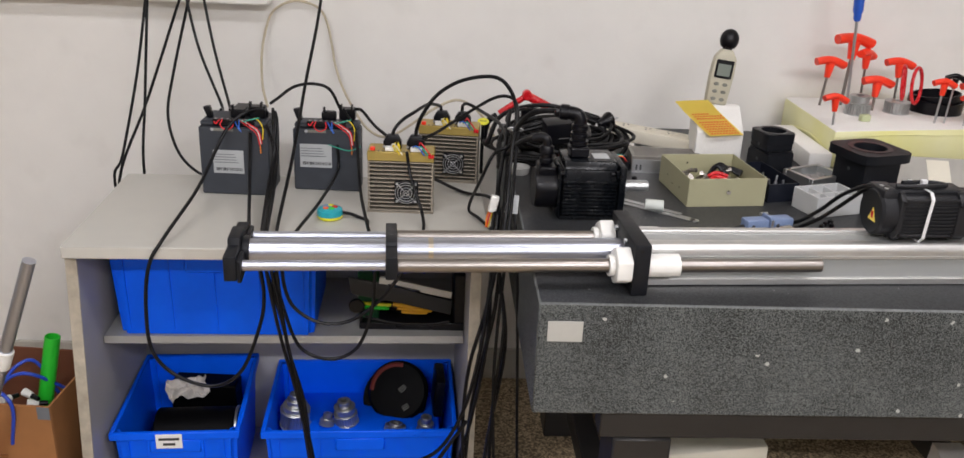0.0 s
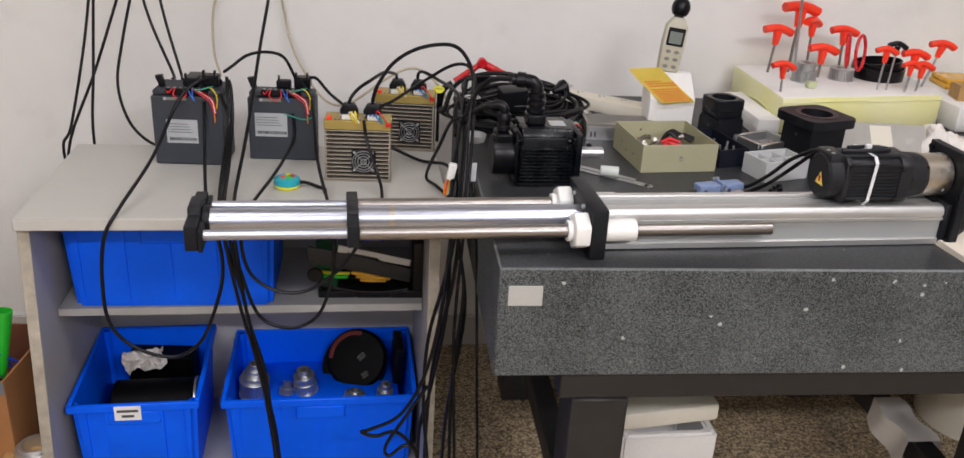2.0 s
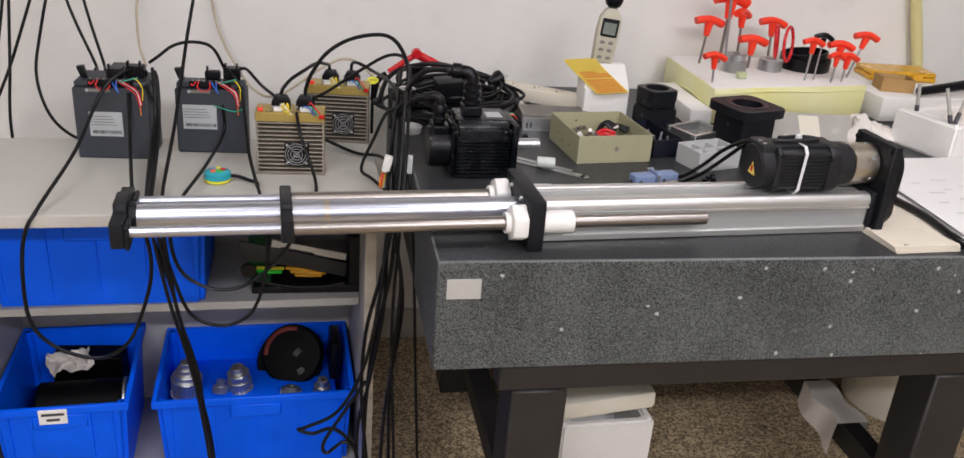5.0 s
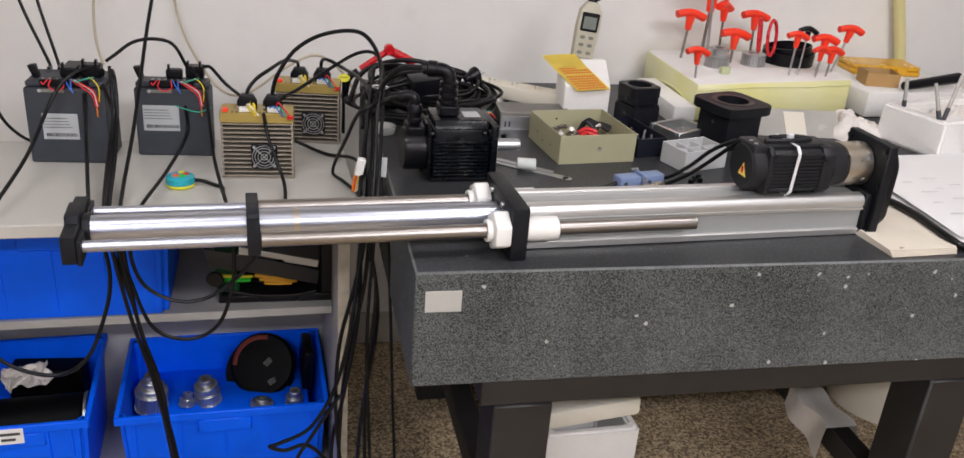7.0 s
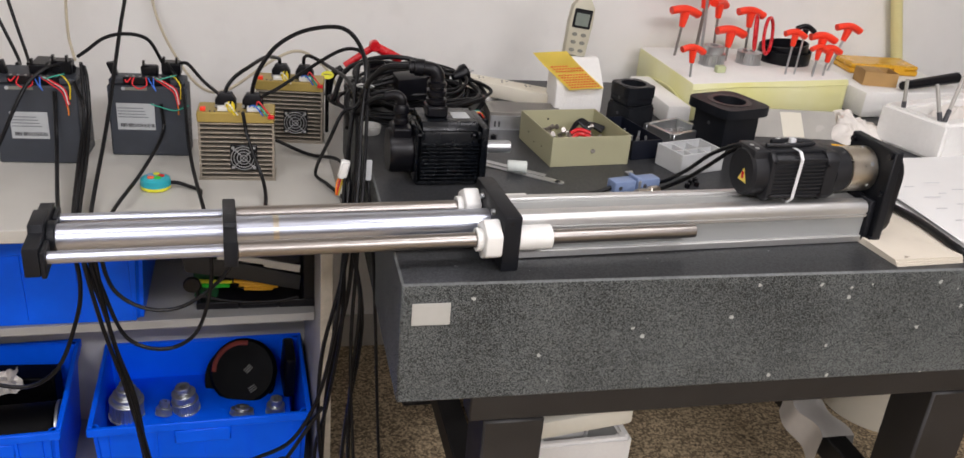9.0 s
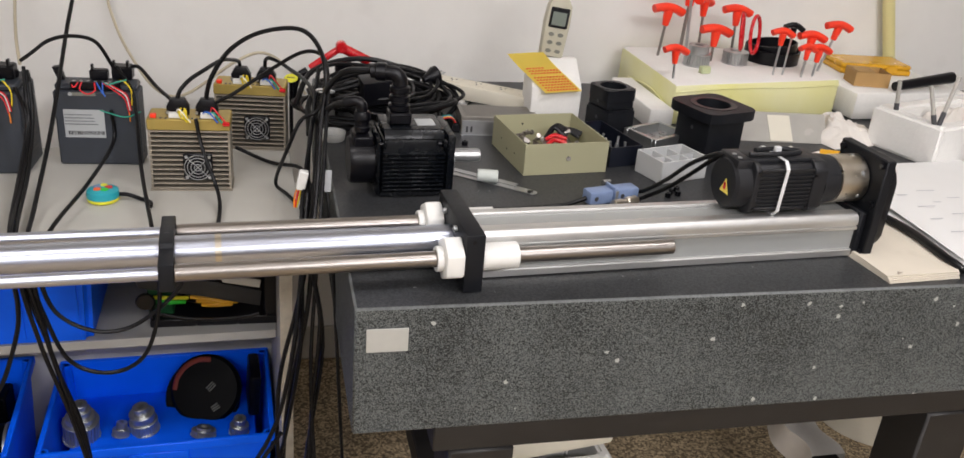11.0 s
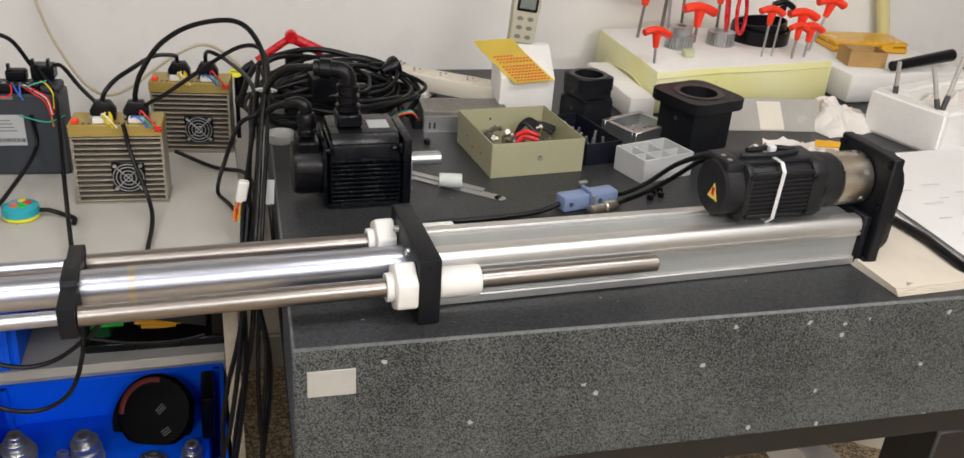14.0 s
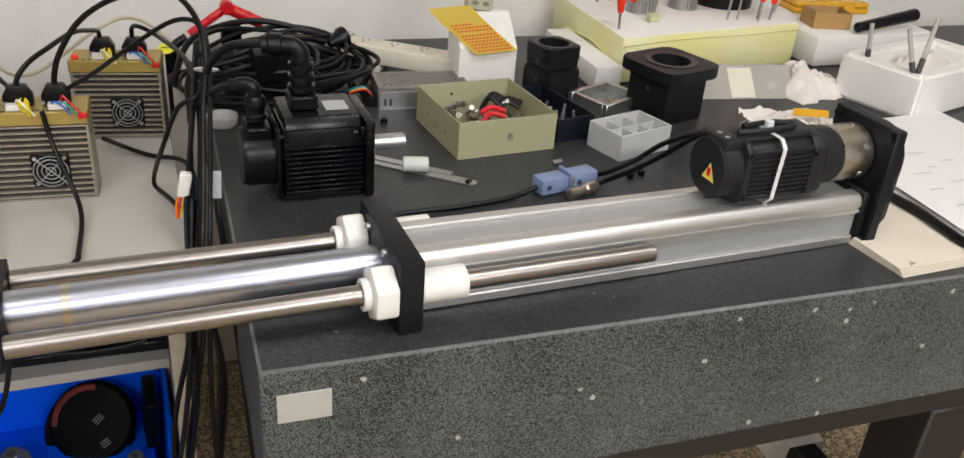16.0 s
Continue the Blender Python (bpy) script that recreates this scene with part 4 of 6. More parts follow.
# ---- grey servo drives ----
def servo_drive(m, w, d, h, label, lever, plate):
    t = thing("servo_drive", label, "servo drive", m, "grey servo drives")
    part("case", bx(0, w, 0, d, 0.0, h - 0.012, 0.003), DRIVE, t)
    part("lid", bx(0.003, w - 0.003, 0.006, d - 0.003, h - 0.0118, h, 0.003), DRIVE, t)
    part("terminal_strip", bx(0.03, w - 0.03, 0.004, 0.022, h - 0.010, h + 0.004, 0.0015), BLACK_PL, t)
    for k in range(7):
        part("terminal_screw", cyl((0.037 + k * (w - 0.074) / 6, 0.010, h + 0.0042), (0.037 + k * (w - 0.074) / 6, 0.010, h + 0.0055), 0.0028, 10), ZINC, t)
    part("latch", prism([(0.0, 0.0), (0.012, -0.004), (0.006, 0.024), (-0.008, 0.022)], 0.03, 0.045, "y", 0.001), BLACK_PL, t).matrix_basis = pose(lever, 0, h + 0.001)
    part("signal_plug", [bx(w - 0.050, w - 0.014, 0.035, 0.065, h + 0.0005, h + 0.026, 0.003), bx(w - 0.046, w - 0.042, 0.03, 0.04, h + 0.026, h + 0.038), bx(w - 0.022, w - 0.018, 0.03, 0.04, h + 0.026, h + 0.038)], BLACK_PL, t)
    part("signal_plug", [bx(w - 0.088, w - 0.056, 0.030, d - 0.006, h + 0.0005, h + 0.020, 0.003), bx(w - 0.084, w - 0.080, 0.03, 0.038, h + 0.020, h + 0.030)], BLACK_PL, t)
    part("name_strip", bx(0.030, w * 0.5, -0.0010, -0.0002, h - 0.020, h - 0.014), GREY_KEY, t)
    for k in range(6):
        part("vent_slot", bx(w - 0.0005, w + 0.0008, 0.02, d - 0.02, 0.02 + k * 0.010, 0.024 + k * 0.010), BLACK_PL, t)
    x0, x1, z0, z1 = w * plate[0], w * plate[1], h * plate[2], h * plate[3]
    lab = part("rating_label", bx(x0, x1, -0.0012, -0.0002, z0, z1, 0.0004), LABEL, t, "silver rating label with barcode")
    rnd = random.Random(5)
    for k in range(4):
        part("print_bar", bx(x0 + 0.002, x0 + (x1 - x0) * rnd.uniform(0.45, 0.85), -0.0018, -0.0013, z1 - 0.0105 - k * 0.006, z1 - 0.0090 - k * 0.006), GREY_INK, lab)
    x = x0 + 0.006
    bars = bmesh.new()
    while x < x1 - 0.004:
        wd = rnd.choice((0.0008, 0.0014, 0.0022))
        add(bars, bx(x, x + wd, -0.0018, -0.0013, z0 + 0.006, z0 + 0.013))
        x += wd + rnd.choice((0.0009, 0.0015))
    part("barcode", bars, INK, lab)
    part("status_dot", cyl((0.03, -0.0014, h - 0.017), (0.03, -0.0002, h - 0.017), 0.0035, 16), LABEL, t)
    # coloured leads from the terminals
    k = w / 0.15
    for c, pts in (("red", [(0.052, 0.004, 0.004), (0.050, -0.007, -0.006), (0.062, -0.009, -0.014), (0.076, -0.007, -0.008), (0.074, 0.004, 0.004)]),
                   ("red", [(0.046, 0.004, 0.004), (0.040, -0.005, -0.003), (0.036, -0.003, 0.001)]),
                   ("blue", [(0.078, 0.004, 0.004), (0.086, -0.007, -0.006), (0.094, -0.009, -0.018), (0.090, -0.007, -0.010), (0.088, 0.004, 0.004)]),
                   ("green", [(0.092, 0.004, 0.004), (0.100, -0.006, 0.004), (0.116, -0.006, 0.009), (0.132, 0.0, 0.012)]),
                   ("white", [(0.094, 0.004, 0.004), (0.112, -0.008, -0.002), (0.130, -0.009, -0.016), (0.135, -0.006, -0.044)]),
                   ("red", [(0.090, 0.004, 0.003), (0.110, -0.011, -0.005), (0.128, -0.012, -0.020), (0.133, -0.007, -0.048)]),
                   ("red", [(0.098, 0.004, 0.003), (0.114, -0.010, -0.001), (0.132, -0.010, -0.014), (0.137, -0.006, -0.044)]),
                   ("orange", [(0.133, -0.007, -0.046), (0.1335, -0.006, -0.056), (0.133, -0.004, -0.066)]),
                   ("yellow", [(0.120, 0.010, 0.008), (0.132, -0.003, 0.006), (0.140, -0.004, -0.010), (0.138, -0.003, -0.035)])):
        part("lead", tube([(x * k, y, h + z) for x, y, z in pts], 0.0013, 6, 5), WIRES[c], t)
    return t


servo_drive(pose(-0.674, 0.664, 0.7255, 0, 0, -2.5), 0.150, 0.100, 0.164, "slate-grey servo drive with silver label, standing on the desk", 0.012, (0.19, 0.63, 0.30, 0.62))
servo_drive(pose(-0.480, 0.707, 0.7255, 0, 0, -2.5), 0.147, 0.055, 0.154, "slim slate-grey servo drive with green lead and label", 0.004, (0.10, 0.58, 0.35, 0.70))
solo("green_lead", tube([(-0.40, 0.696, 0.835), (-0.385, 0.690, 0.832), (-0.355, 0.688, 0.825), (-0.330, 0.700, 0.832)], 0.0013, 6), WIRES["green"], "thin green lead hanging across the drive", "lead")


# ---- gold drivers with cooling fins ----
def gold_driver(m, label):
    t = thing("stepper_driver", label, "motor driver", m, "gold finned drivers")
    w, d, h = 0.136, 0.062, 0.134
    # Near-black core paints the shade in the gaps between the fins.
    part("core", bx(0.002, w - 0.002, 0.018, d, 0.0, 0.113), FIN_SHADE, t)
    fin = part("fin", bx(0.0, w, 0.0, 0.0178, 0.0, 0.0028, 0.0005), FIN, t)
    fin.matrix_basis = pose(0, 0, 0.003)
    for k in range(1, 13):
        twin(fin, pose(0, 0, 0.003 + k * 0.0089))
    for x in (-0.001, w - 0.003):
        part("side_rail", bx(x, x + 0.004, 0.0025, d, 0.001, 0.113), FIN, t)
    part("foot_plate", bx(-0.003, w + 0.003, -0.002, d, 0.0, 0.0022), FIN, t)
    part("cap", bx(-0.002, w + 0.002, -0.001, d, 0.1135, h, 0.002), GOLD, t, "gold anodised cap")
    fan = part("fan", [bx(0.056, 0.106, -0.0035, -0.0002, 0.022, 0.072, 0.002), cyl((0.081, -0.006, 0.047), (0.081, -0.0036, 0.047), 0.022, 28)], BLACK_PL, t, "small black cooling fan")
    for r in (0.006, 0.012, 0.018, 0.023):
        part("guard_ring", ring((0.081, -0.0075, 0.047), r, 0.0009, (0, 1, 0), 28, 6), ZINC, fan)
    for a in (0.785, 2.356):
        c, s = 0.028 * math.cos(a), 0.028 * math.sin(a)
        part("guard_spoke", cyl((0.081 - c, -0.0068, 0.047 - s), (0.081 + c, -0.0068, 0.047 + s), 0.0009, 6), ZINC, fan)
        for q in (-1, 1):
            part("screw", cyl((0.081 + q * c * 0.98, -0.0065, 0.047 + q * s * 0.98), (0.081 + q * c * 0.98, -0.004, 0.047 + q * s * 0.98), 0.003, 10), ZINC, fan)
    for x, n in ((0.035, 6), (0.088, 6)):
        part("terminal_block", bx(x, x + 0.024, 0.004, 0.016, h + 0.0003, h + 0.009, 0.001), WHITE_PL, t)
    part("red_terminal", bx(0.004, 0.014, 0.003, 0.014, h + 0.0003, h + 0.007, 0.001), ORANGE_RED, t)
    for x in (0.034, 0.083):
        p = part("hood_plug", prism([(x - 0.004, h + 0.0003), (x + 0.034, h + 0.0003), (x + 0.034, h + 0.016), (x + 0.026, h + 0.030), (x + 0.004, h + 0.030), (x - 0.004, h + 0.016)], 0.020, 0.038, "y", 0.002), BLACK_PL, t)
        part("thumb_screw", cyl((x - 0.002, 0.018, h + 0.006), (x - 0.002, 0.0199, h + 0.006), 0.003, 10), ZINC, p)
    for x in (0.020, 0.0285, 0.0655, 0.0725, 0.0795, 0.0865, 0.118, 0.1245):
        part("terminal_hole", bx(x, x + 0.0035, 0.0015, 0.0075, h + 0.0003, h + 0.0009), INK, t)
    part("yellow_loop", tube([(0.060 + 0.006 * math.sin(a), -0.002, h + 0.012 + 0.010 * math.cos(a)) for a in (0.4, 1.2, 2.0, 2.8, 3.5, 4.3, 5.1, 5.9)], 0.0015, 6, 4), WIRES["yellow"], t)
    rnd = random.Random(9)
    for c, x0, x1 in (("yellow", 0.05, 0.066), ("yellow", 0.058, 0.07), ("blue", 0.092, 0.118), ("red", 0.105, 0.132), ("green", 0.10, 0.125), ("white", 0.048, 0.072)):
        part("lead", tube([(x0, 0.008, h + 0.008), (x0 + 0.004, 0.0, h + 0.020 * rnd.uniform(0.6, 1.2)), ((x0 + x1) / 2, -0.006, h + 0.014), (x1, -0.004, h - 0.004)], 0.0014, 6, 4), WIRES[c], t)
    part("red_lead_tip", bx(0.126, 0.138, -0.006, 0.0, h - 0.010, h - 0.003, 0.001), RED, t)
    return t


gold_driver(pose(-0.305, 0.576, 0.7255, 0, 0, -2), "gold-capped stepper driver with bronze cooling fins and fan")
gold_driver(pose(-0.203, 0.795, 0.7255, 0, 0, -6), "gold-capped stepper driver standing behind, partly hidden by leads")
tp = thing("tape_measure", "small round teal and yellow tape measure with a black strap", "tape measure", pose(-0.381, 0.535, 0.7255, 0, 0, 10) @ Matrix.Diagonal((1.08, 1.08, 0.92, 1)))
part("lower_case", lathe([(0.022, 0), (0.0245, 0.003), (0.0245, 0.008)], 32), LIME, tp, "yellow lower half")
part("upper_case", lathe([(0.0247, 0.0082), (0.0252, 0.014), (0.024, 0.021), (0.018, 0.025), (0.0, 0.026)], 32), TEAL, tp)
for k, mt in enumerate((RED, LIME, CONN_BLUE, STICKER, GREEN)):
    part("decor_dot", lathe([(0.0062, 0), (0.0058, 0.0016), (0.0, 0.0018)], 12, pose(0.0095 * math.cos(k * 1.26), 0.0095 * math.sin(k * 1.26), 0.0250)), mt, tp)
part("strap", tube([(0.024, -0.004, 0.012), (0.038, -0.006, 0.010), (0.055, -0.016, 0.005), (0.068, -0.032, 0.005), (0.067, -0.050, 0.005)], 0.0038, 8, 5), BLACK_PL, tp)

# ---- boxes and trays on the granite ----
def open_box(t, w, d, h, wall, material, name="tray"):
    """A thin-walled open box from its near left corner at the origin."""
    for side in (bx(0, w, 0, wall, 0, h, 0.0006), bx(0, w, d - wall, d, 0, h, 0.0006), bx(0, wall, wall + 0.0001, d - wall - 0.0001, 0, h, 0.0006), bx(w - wall, w, wall + 0.0001, d - wall - 0.0001, 0, h, 0.0006)):
        part(name + "_wall", side, material, t)
    part(name + "_floor", bx(wall + 0.0001, w - wall - 0.0001, wall + 0.0001, d - wall - 0.0001, 0, wall), material, t)


ob = thing("metal_box", "olive-grey enamelled open steel box full of small parts", "box", pose(0.342, 0.449, 0.8, 0, 0, 6.2))
open_box(ob, 0.165, 0.170, 0.059, 0.002, OLIVE, "box")
for x, z in ((0.085, 0.032),):
    part("hole", cyl((x, -0.0006, z), (x, -0.0001, z), 0.0022, 12), INK, ob)
for y, z in ((0.05, 0.025), (0.09, 0.02), (0.12, 0.03)):
    part("hole", cyl((-0.0006, y, z), (-0.0001, y, z), 0.0018, 12), BLACK_PL, ob)
part("hole", cyl((0.06, 0.1676, 0.04), (0.06, 0.1679, 0.04), 0.0022, 12), BLACK_PL, ob)
OB = pose(0.342, 0.449, 0.8, 0, 0, 6.2)
rnd = random.Random(21)
for k in range(34):
    x, y = rnd.uniform(0.015, 0.13), rnd.uniform(0.02, 0.15)
    p0 = Vector((x, y, 0.014 + rnd.uniform(0, 0.022)))
    d = Vector((rnd.uniform(-1, 1), rnd.uniform(-1, 1), rnd.uniform(-0.15, 0.3))).normalized()
    n = rnd.uniform(0.014, 0.036)
    b = thing("bolt", "small zinc-plated bolt lying in the olive box", "bolt", OB @ Matrix.Translation(p0), "loose bolts")
    part("shank", cyl((0, 0, 0), tuple(d * n), 0.003, 8), STEEL, b)
    part("head", cyl(tuple(d * (n + 0.0001)), tuple(d * (n + 0.005)), 0.0050, 6), STEEL, b)
for (a, c, e) in (((0.065, 0.055, 0.034), (0.085, 0.07, 0.040), (0.108, 0.062, 0.036)), ((0.075, 0.085, 0.036), (0.095, 0.09, 0.042), (0.118, 0.085, 0.036))):
    solo("red_grip", tube([a, c, e], 0.0042, 10), RED, "red plastic tool grip in the olive box", "grip", OB, "red grips")
for k in range(7):
    x, y = 0.10 + 0.007 * k, 0.095 + 0.010 * (k % 4)
    solo("black_clip", tube([(x - 0.02, y, 0.036), (x, y + 0.012, 0.052 - 0.002 * k), (x + 0.02, y - 0.004, 0.036)], 0.0045, 8), BLACK_PL, "bent black plastic clip in the olive box", "clip", OB, "black clips")

bt = thing("black_tray", "black plastic tray holding threaded pins", "tray", pose(0.520, 0.487, 0.8, 0, 0, 12))
open_box(bt, 0.070, 0.150, 0.040, 0.002, DARK_BLUE)
for k in range(9):
    x, y = rnd.uniform(0.015, 0.055), rnd.uniform(0.03, 0.13)
    solo("pin", lathe([(0.004, 0), (0.004, 0.02), (0.0025, 0.0205), (0.0025, 0.034)], 10), ZINC, "steel pin standing in the black tray", "pin", pose(0.520, 0.487, 0.8025, 0, 0, 12) @ pose(x, y, 0, rnd.uniform(-12, 12), rnd.uniform(-12, 12)), "steel pins")
g1 = thing("grey_tray", "light grey square aluminium tray with washers", "tray", pose(0.645, 0.568, 0.8, 0, 0, 25))
part("tray", [bx(0, 0.105, 0, 0.010, 0, 0.026, 0.001), bx(0, 0.105, 0.078, 0.088, 0, 0.026, 0.001), bx(0, 0.010, 0.010, 0.078, 0, 0.026, 0.001), bx(0.095, 0.105, 0.010, 0.078, 0, 0.026, 0.001), bx(0.010, 0.095, 0.010, 0.078, 0, 0.006)], CAST_ALU, g1)
for k in range(5):
    solo("washer", hollow((0, 0, 0), (0, 0, 0.002), 0.009, 0.005, 16, 0.0003), ZINC, "small steel washer in the grey tray", "washer", pose(0.645, 0.568, 0.8065, 0, 0, 25) @ pose(0.03 + 0.011 * k, 0.035 + 0.012 * (k % 3), 0.002 * k), "washers")
g2 = thing("divided_tray", "light grey plastic tray divided into six cells", "tray", pose(0.588, 0.402, 0.8, 0, 0, 17))
pale = mat("pale_grey_plastic", (0.55, 0.56, 0.56), 0.45, var=0.05, scale=30)
open_box(g2, 0.108, 0.075, 0.042, 0.003, pale)
for x in (0.036, 0.072):
    part("divider", bx(x - 0.0012, x + 0.0012, 0.0032, 0.0718, 0.0032, 0.037), pale, g2)
part("divider", bx(0.0032, 0.1048, 0.0363, 0.0387, 0.0032, 0.037), pale, g2)
for k in range(8):
    solo("nut", hollow((0, 0, 0), (0, 0, 0.005), 0.006, 0.0028, 6, 0.0004), ZINC, "small steel nut in the divided tray", "nut", pose(0.588, 0.402, 0.804, 0, 0, 17) @ pose(0.018 + 0.036 * (k % 3) + rnd.uniform(-0.008, 0.008), 0.02 + 0.037 * (k // 3 % 2), 0.001 + 0.006 * (k // 6), 0, 0, 20 * k), "small nuts")
for x, y, r in ((0.268, 0.611, 0.006), (0.578, 0.345, 0.005), (0.60, 0.352, 0.005), (0.606, 0.372, 0.0055), (0.59, 0.36, 0.004)):
    solo("set_screw", hollow((0, 0, 0), (0, 0, 0.009), r, r * 0.45, 14, 0.0005), BLACK_PL, "small black screw lying on the granite", "screw", pose(x, y, 0.8), "loose screws")
solo("steel_spacer", hollow((-0.008, 0, 0.004), (0.008, 0, 0.004), 0.004, 0.002, 14, 0.0004), ZINC, "short steel spacer lying on the granite", "spacer", pose(0.487, 0.410, 0.8, 0, 0, 15))


def bored_block(name, label, m, s, h, top, bore):
    """A square black block with a wider bored cap."""
    t = thing(name, label, "bearing block", m, "black bearing blocks")
    part("body", bx(-s, s, -s, s, 0.0, h, 0.003, 2), BLACK_ANO, t)
    w, th = top
    ringbm = bmesh.new()
    seg = 32
    outer, inner = [], []
    for i in range(seg):
        a = 2 * math.pi * i / seg
        c, q = math.cos(a), math.sin(a)
        k = min(w / max(abs(c), 1e-6), w / max(abs(q), 1e-6), w * 1.27)
        outer.append((c * k, q * k))
        inner.append((c * bore, q * bore))
    vs = [[ringbm.verts.new((x, y, z)) for x, y in lp] for lp, z in ((outer, h + 0.0003), (outer, h + th), (inner, h + th), (inner, h + 0.0003))]
    for k in range(4):
        a, c = vs[k], vs[(k + 1) % 4]
        for i in range(seg):
            ringbm.faces.new((a[i], a[(i + 1) % seg], c[(i + 1) % seg], c[i]))
    part("bored_cap", ringbm, BLACK_ANO, t)
    part("counterbore", hollow((0, 0, h + th + 0.0002), (0, 0, h + th + 0.0012), bore * 1.35, bore * 1.02, 32, 0.0002), BLACK_PL, t)
    for x, y in ((-1, -1), (1, -1), (1, 1), (-1, 1)):
        part("screw_hole", cyl((x * w * 0.78, y * w * 0.78, h + th + 0.0002), (x * w * 0.78, y * w * 0.78, h + th + 0.0006), 0.0035, 12), INK, t)
    part("side_hole", cyl((-s - 0.0004, 0.0, h * 0.7), (-s - 0.0001, 0.0, h * 0.7), 0.004, 12), INK, t)
    return t


bored_block("bearing_block", "large black anodised bearing block with round bore", pose(0.762, 0.582, 0.8, 0, 0, 17), 0.047, 0.078, (0.064, 0.020), 0.034)
bored_block("bearing_block", "black anodised bearing block under a second one", pose(0.590, 0.690, 0.8, 0, 0, 20), 0.036, 0.055, (0.037, 0.004), 0.020)
bored_block("bearing_block", "smaller black bearing block stacked on another", pose(0.588, 0.688, 0.8605, 0, 0, 14), 0.033, 0.016, (0.037, 0.024), 0.027)

psu = thing("power_supply", "perforated steel switching power supply lying on the granite", "power supply", pose(0.274, 0.672, 0.8, 0, 0, -3))
part("case", bx(0.0, 0.160, 0.012, 0.09, 0.0, 0.034, 0.001), MESH_GREY, psu)
part("base_plate", bx(-0.002, 0.160, -0.004, 0.09, -0.0, 0.0015), ZINC, psu)
part("front_lip", bx(0.0, 0.160, -0.002, 0.0, 0.0016, 0.030, 0.0004), ZINC, psu)
for k in range(2):
    part("slot", bx(0.008 + k * 0.009, 0.012 + k * 0.009, -0.0026, -0.0021, 0.006, 0.018), INK, psu)
part("terminal_strip", bx(-0.018, -0.0025, 0.01, 0.085, 0.0, 0.018, 0.001), BLACK_PL, psu)
holes = bmesh.new()
for k in range(24):
    for j in range(11):
        add(holes, lathe([(0.0019, 0), (0.0019, 0.0003)], 6, pose(0.010 + k * 0.0062 + (0.003 if j % 2 else 0), 0.018 + j * 0.0063, 0.0341)))
tagged(part("perforation", holes, INK, psu), "", "", "", "stuff")
for c, dy in (("red", 0.02), ("green", 0.035), ("blue", 0.03), ("yellow", 0.026)):
    part("lead", tube([(-0.01, dy, 0.018), (-0.022, dy - 0.006, 0.03), (-0.045, dy, 0.022), (-0.05, dy + 0.015, 0.008)], 0.0016, 6), WIRES[c], psu)
strip = thing("power_strip", "long cream power strip lying behind the boxes", "power strip", pose(0.262, 0.93, 0.812, 0, 0, -35))
part("body", bx(0.0, 0.33, -0.028, 0.028, 0.0, 0.034, 0.006, 2), CREAM, strip)
for k in range(5):
    s = part("socket", bx(0.03 + k * 0.058, 0.066 + k * 0.058, -0.016, 0.016, 0.0342, 0.0352), CREAM, strip)
    for dx, dy in ((0.010, 0.005), (0.022, 0.005), (0.016, -0.007)):
        part("slot", bx(0.03 + k * 0.058 + dx - 0.0012, 0.03 + k * 0.058 + dx + 0.0012, dy - 0.004, dy + 0.004, 0.0353, 0.0357), INK, s)
pl = thing("mains_plug", "black mains plug lying on coiled cable", "plug", pose(0.214, 0.800, 0.874, 0, -15, 25) @ Matrix.Diagonal((0.85, 0.85, 0.85, 1)))
part("plug_body", lathe([(0.008, 0), (0.012, 0.012), (0.022, 0.030), (0.022, 0.040), (0.018, 0.042)], 20, pose(0, 0, 0, 0, 90, 0)), BLACK_PL, pl)
for y in (-0.008, 0.008):
    part("prong", bx(0.0425, 0.060, y - 0.003, y + 0.003, -0.001, 0.001), ZINC, pl)
solo("wire_rest", bx(0, 0.05, -0.03, 0.03, 0.0, 0.0118), FOAM, "scrap of white foam under the power strip", "foam", pose(0.40, 0.80, 0.8, 0, 0, -35))
solo("foam_scrap", bx(0, 0.05, -0.03, 0.03, 0.0, 0.0118), FOAM, "thin scrap of white foam under the strip", "foam", pose(0.285, 0.90, 0.8, 0, 0, -35))

# ruler and bit of hose
ru = thing("steel_rule", "stainless steel rule lying on the granite", "ruler", pose(0.205, 0.474, 0.8005, 0, 0, -38))
part("blade", [bx(0.0, 0.168, -0.009, 0.009, 0.0, 0.0012), cyl((0.168, 0, 0), (0.168, 0, 0.0012), 0.009, 20)], ZINC, ru)
part("hole", cyl((0.167, 0, 0.0013), (0.167, 0, 0.0015), 0.003, 12), INK, ru)
part("second_blade", bx(0.0, 0.135, 0.004, 0.018, 0.0014, 0.0026), ZINC, ru)
solo("clear_hose", hollow((-0.018, 0, 0.011), (0.018, 0, 0.011), 0.011, 0.008, 20), mat("milky_hose", (0.62, 0.66, 0.62), 0.35), "short piece of milky hose pushed over the rule", "hose", pose(0.268, 0.417, 0.803, 0, 0, -12))

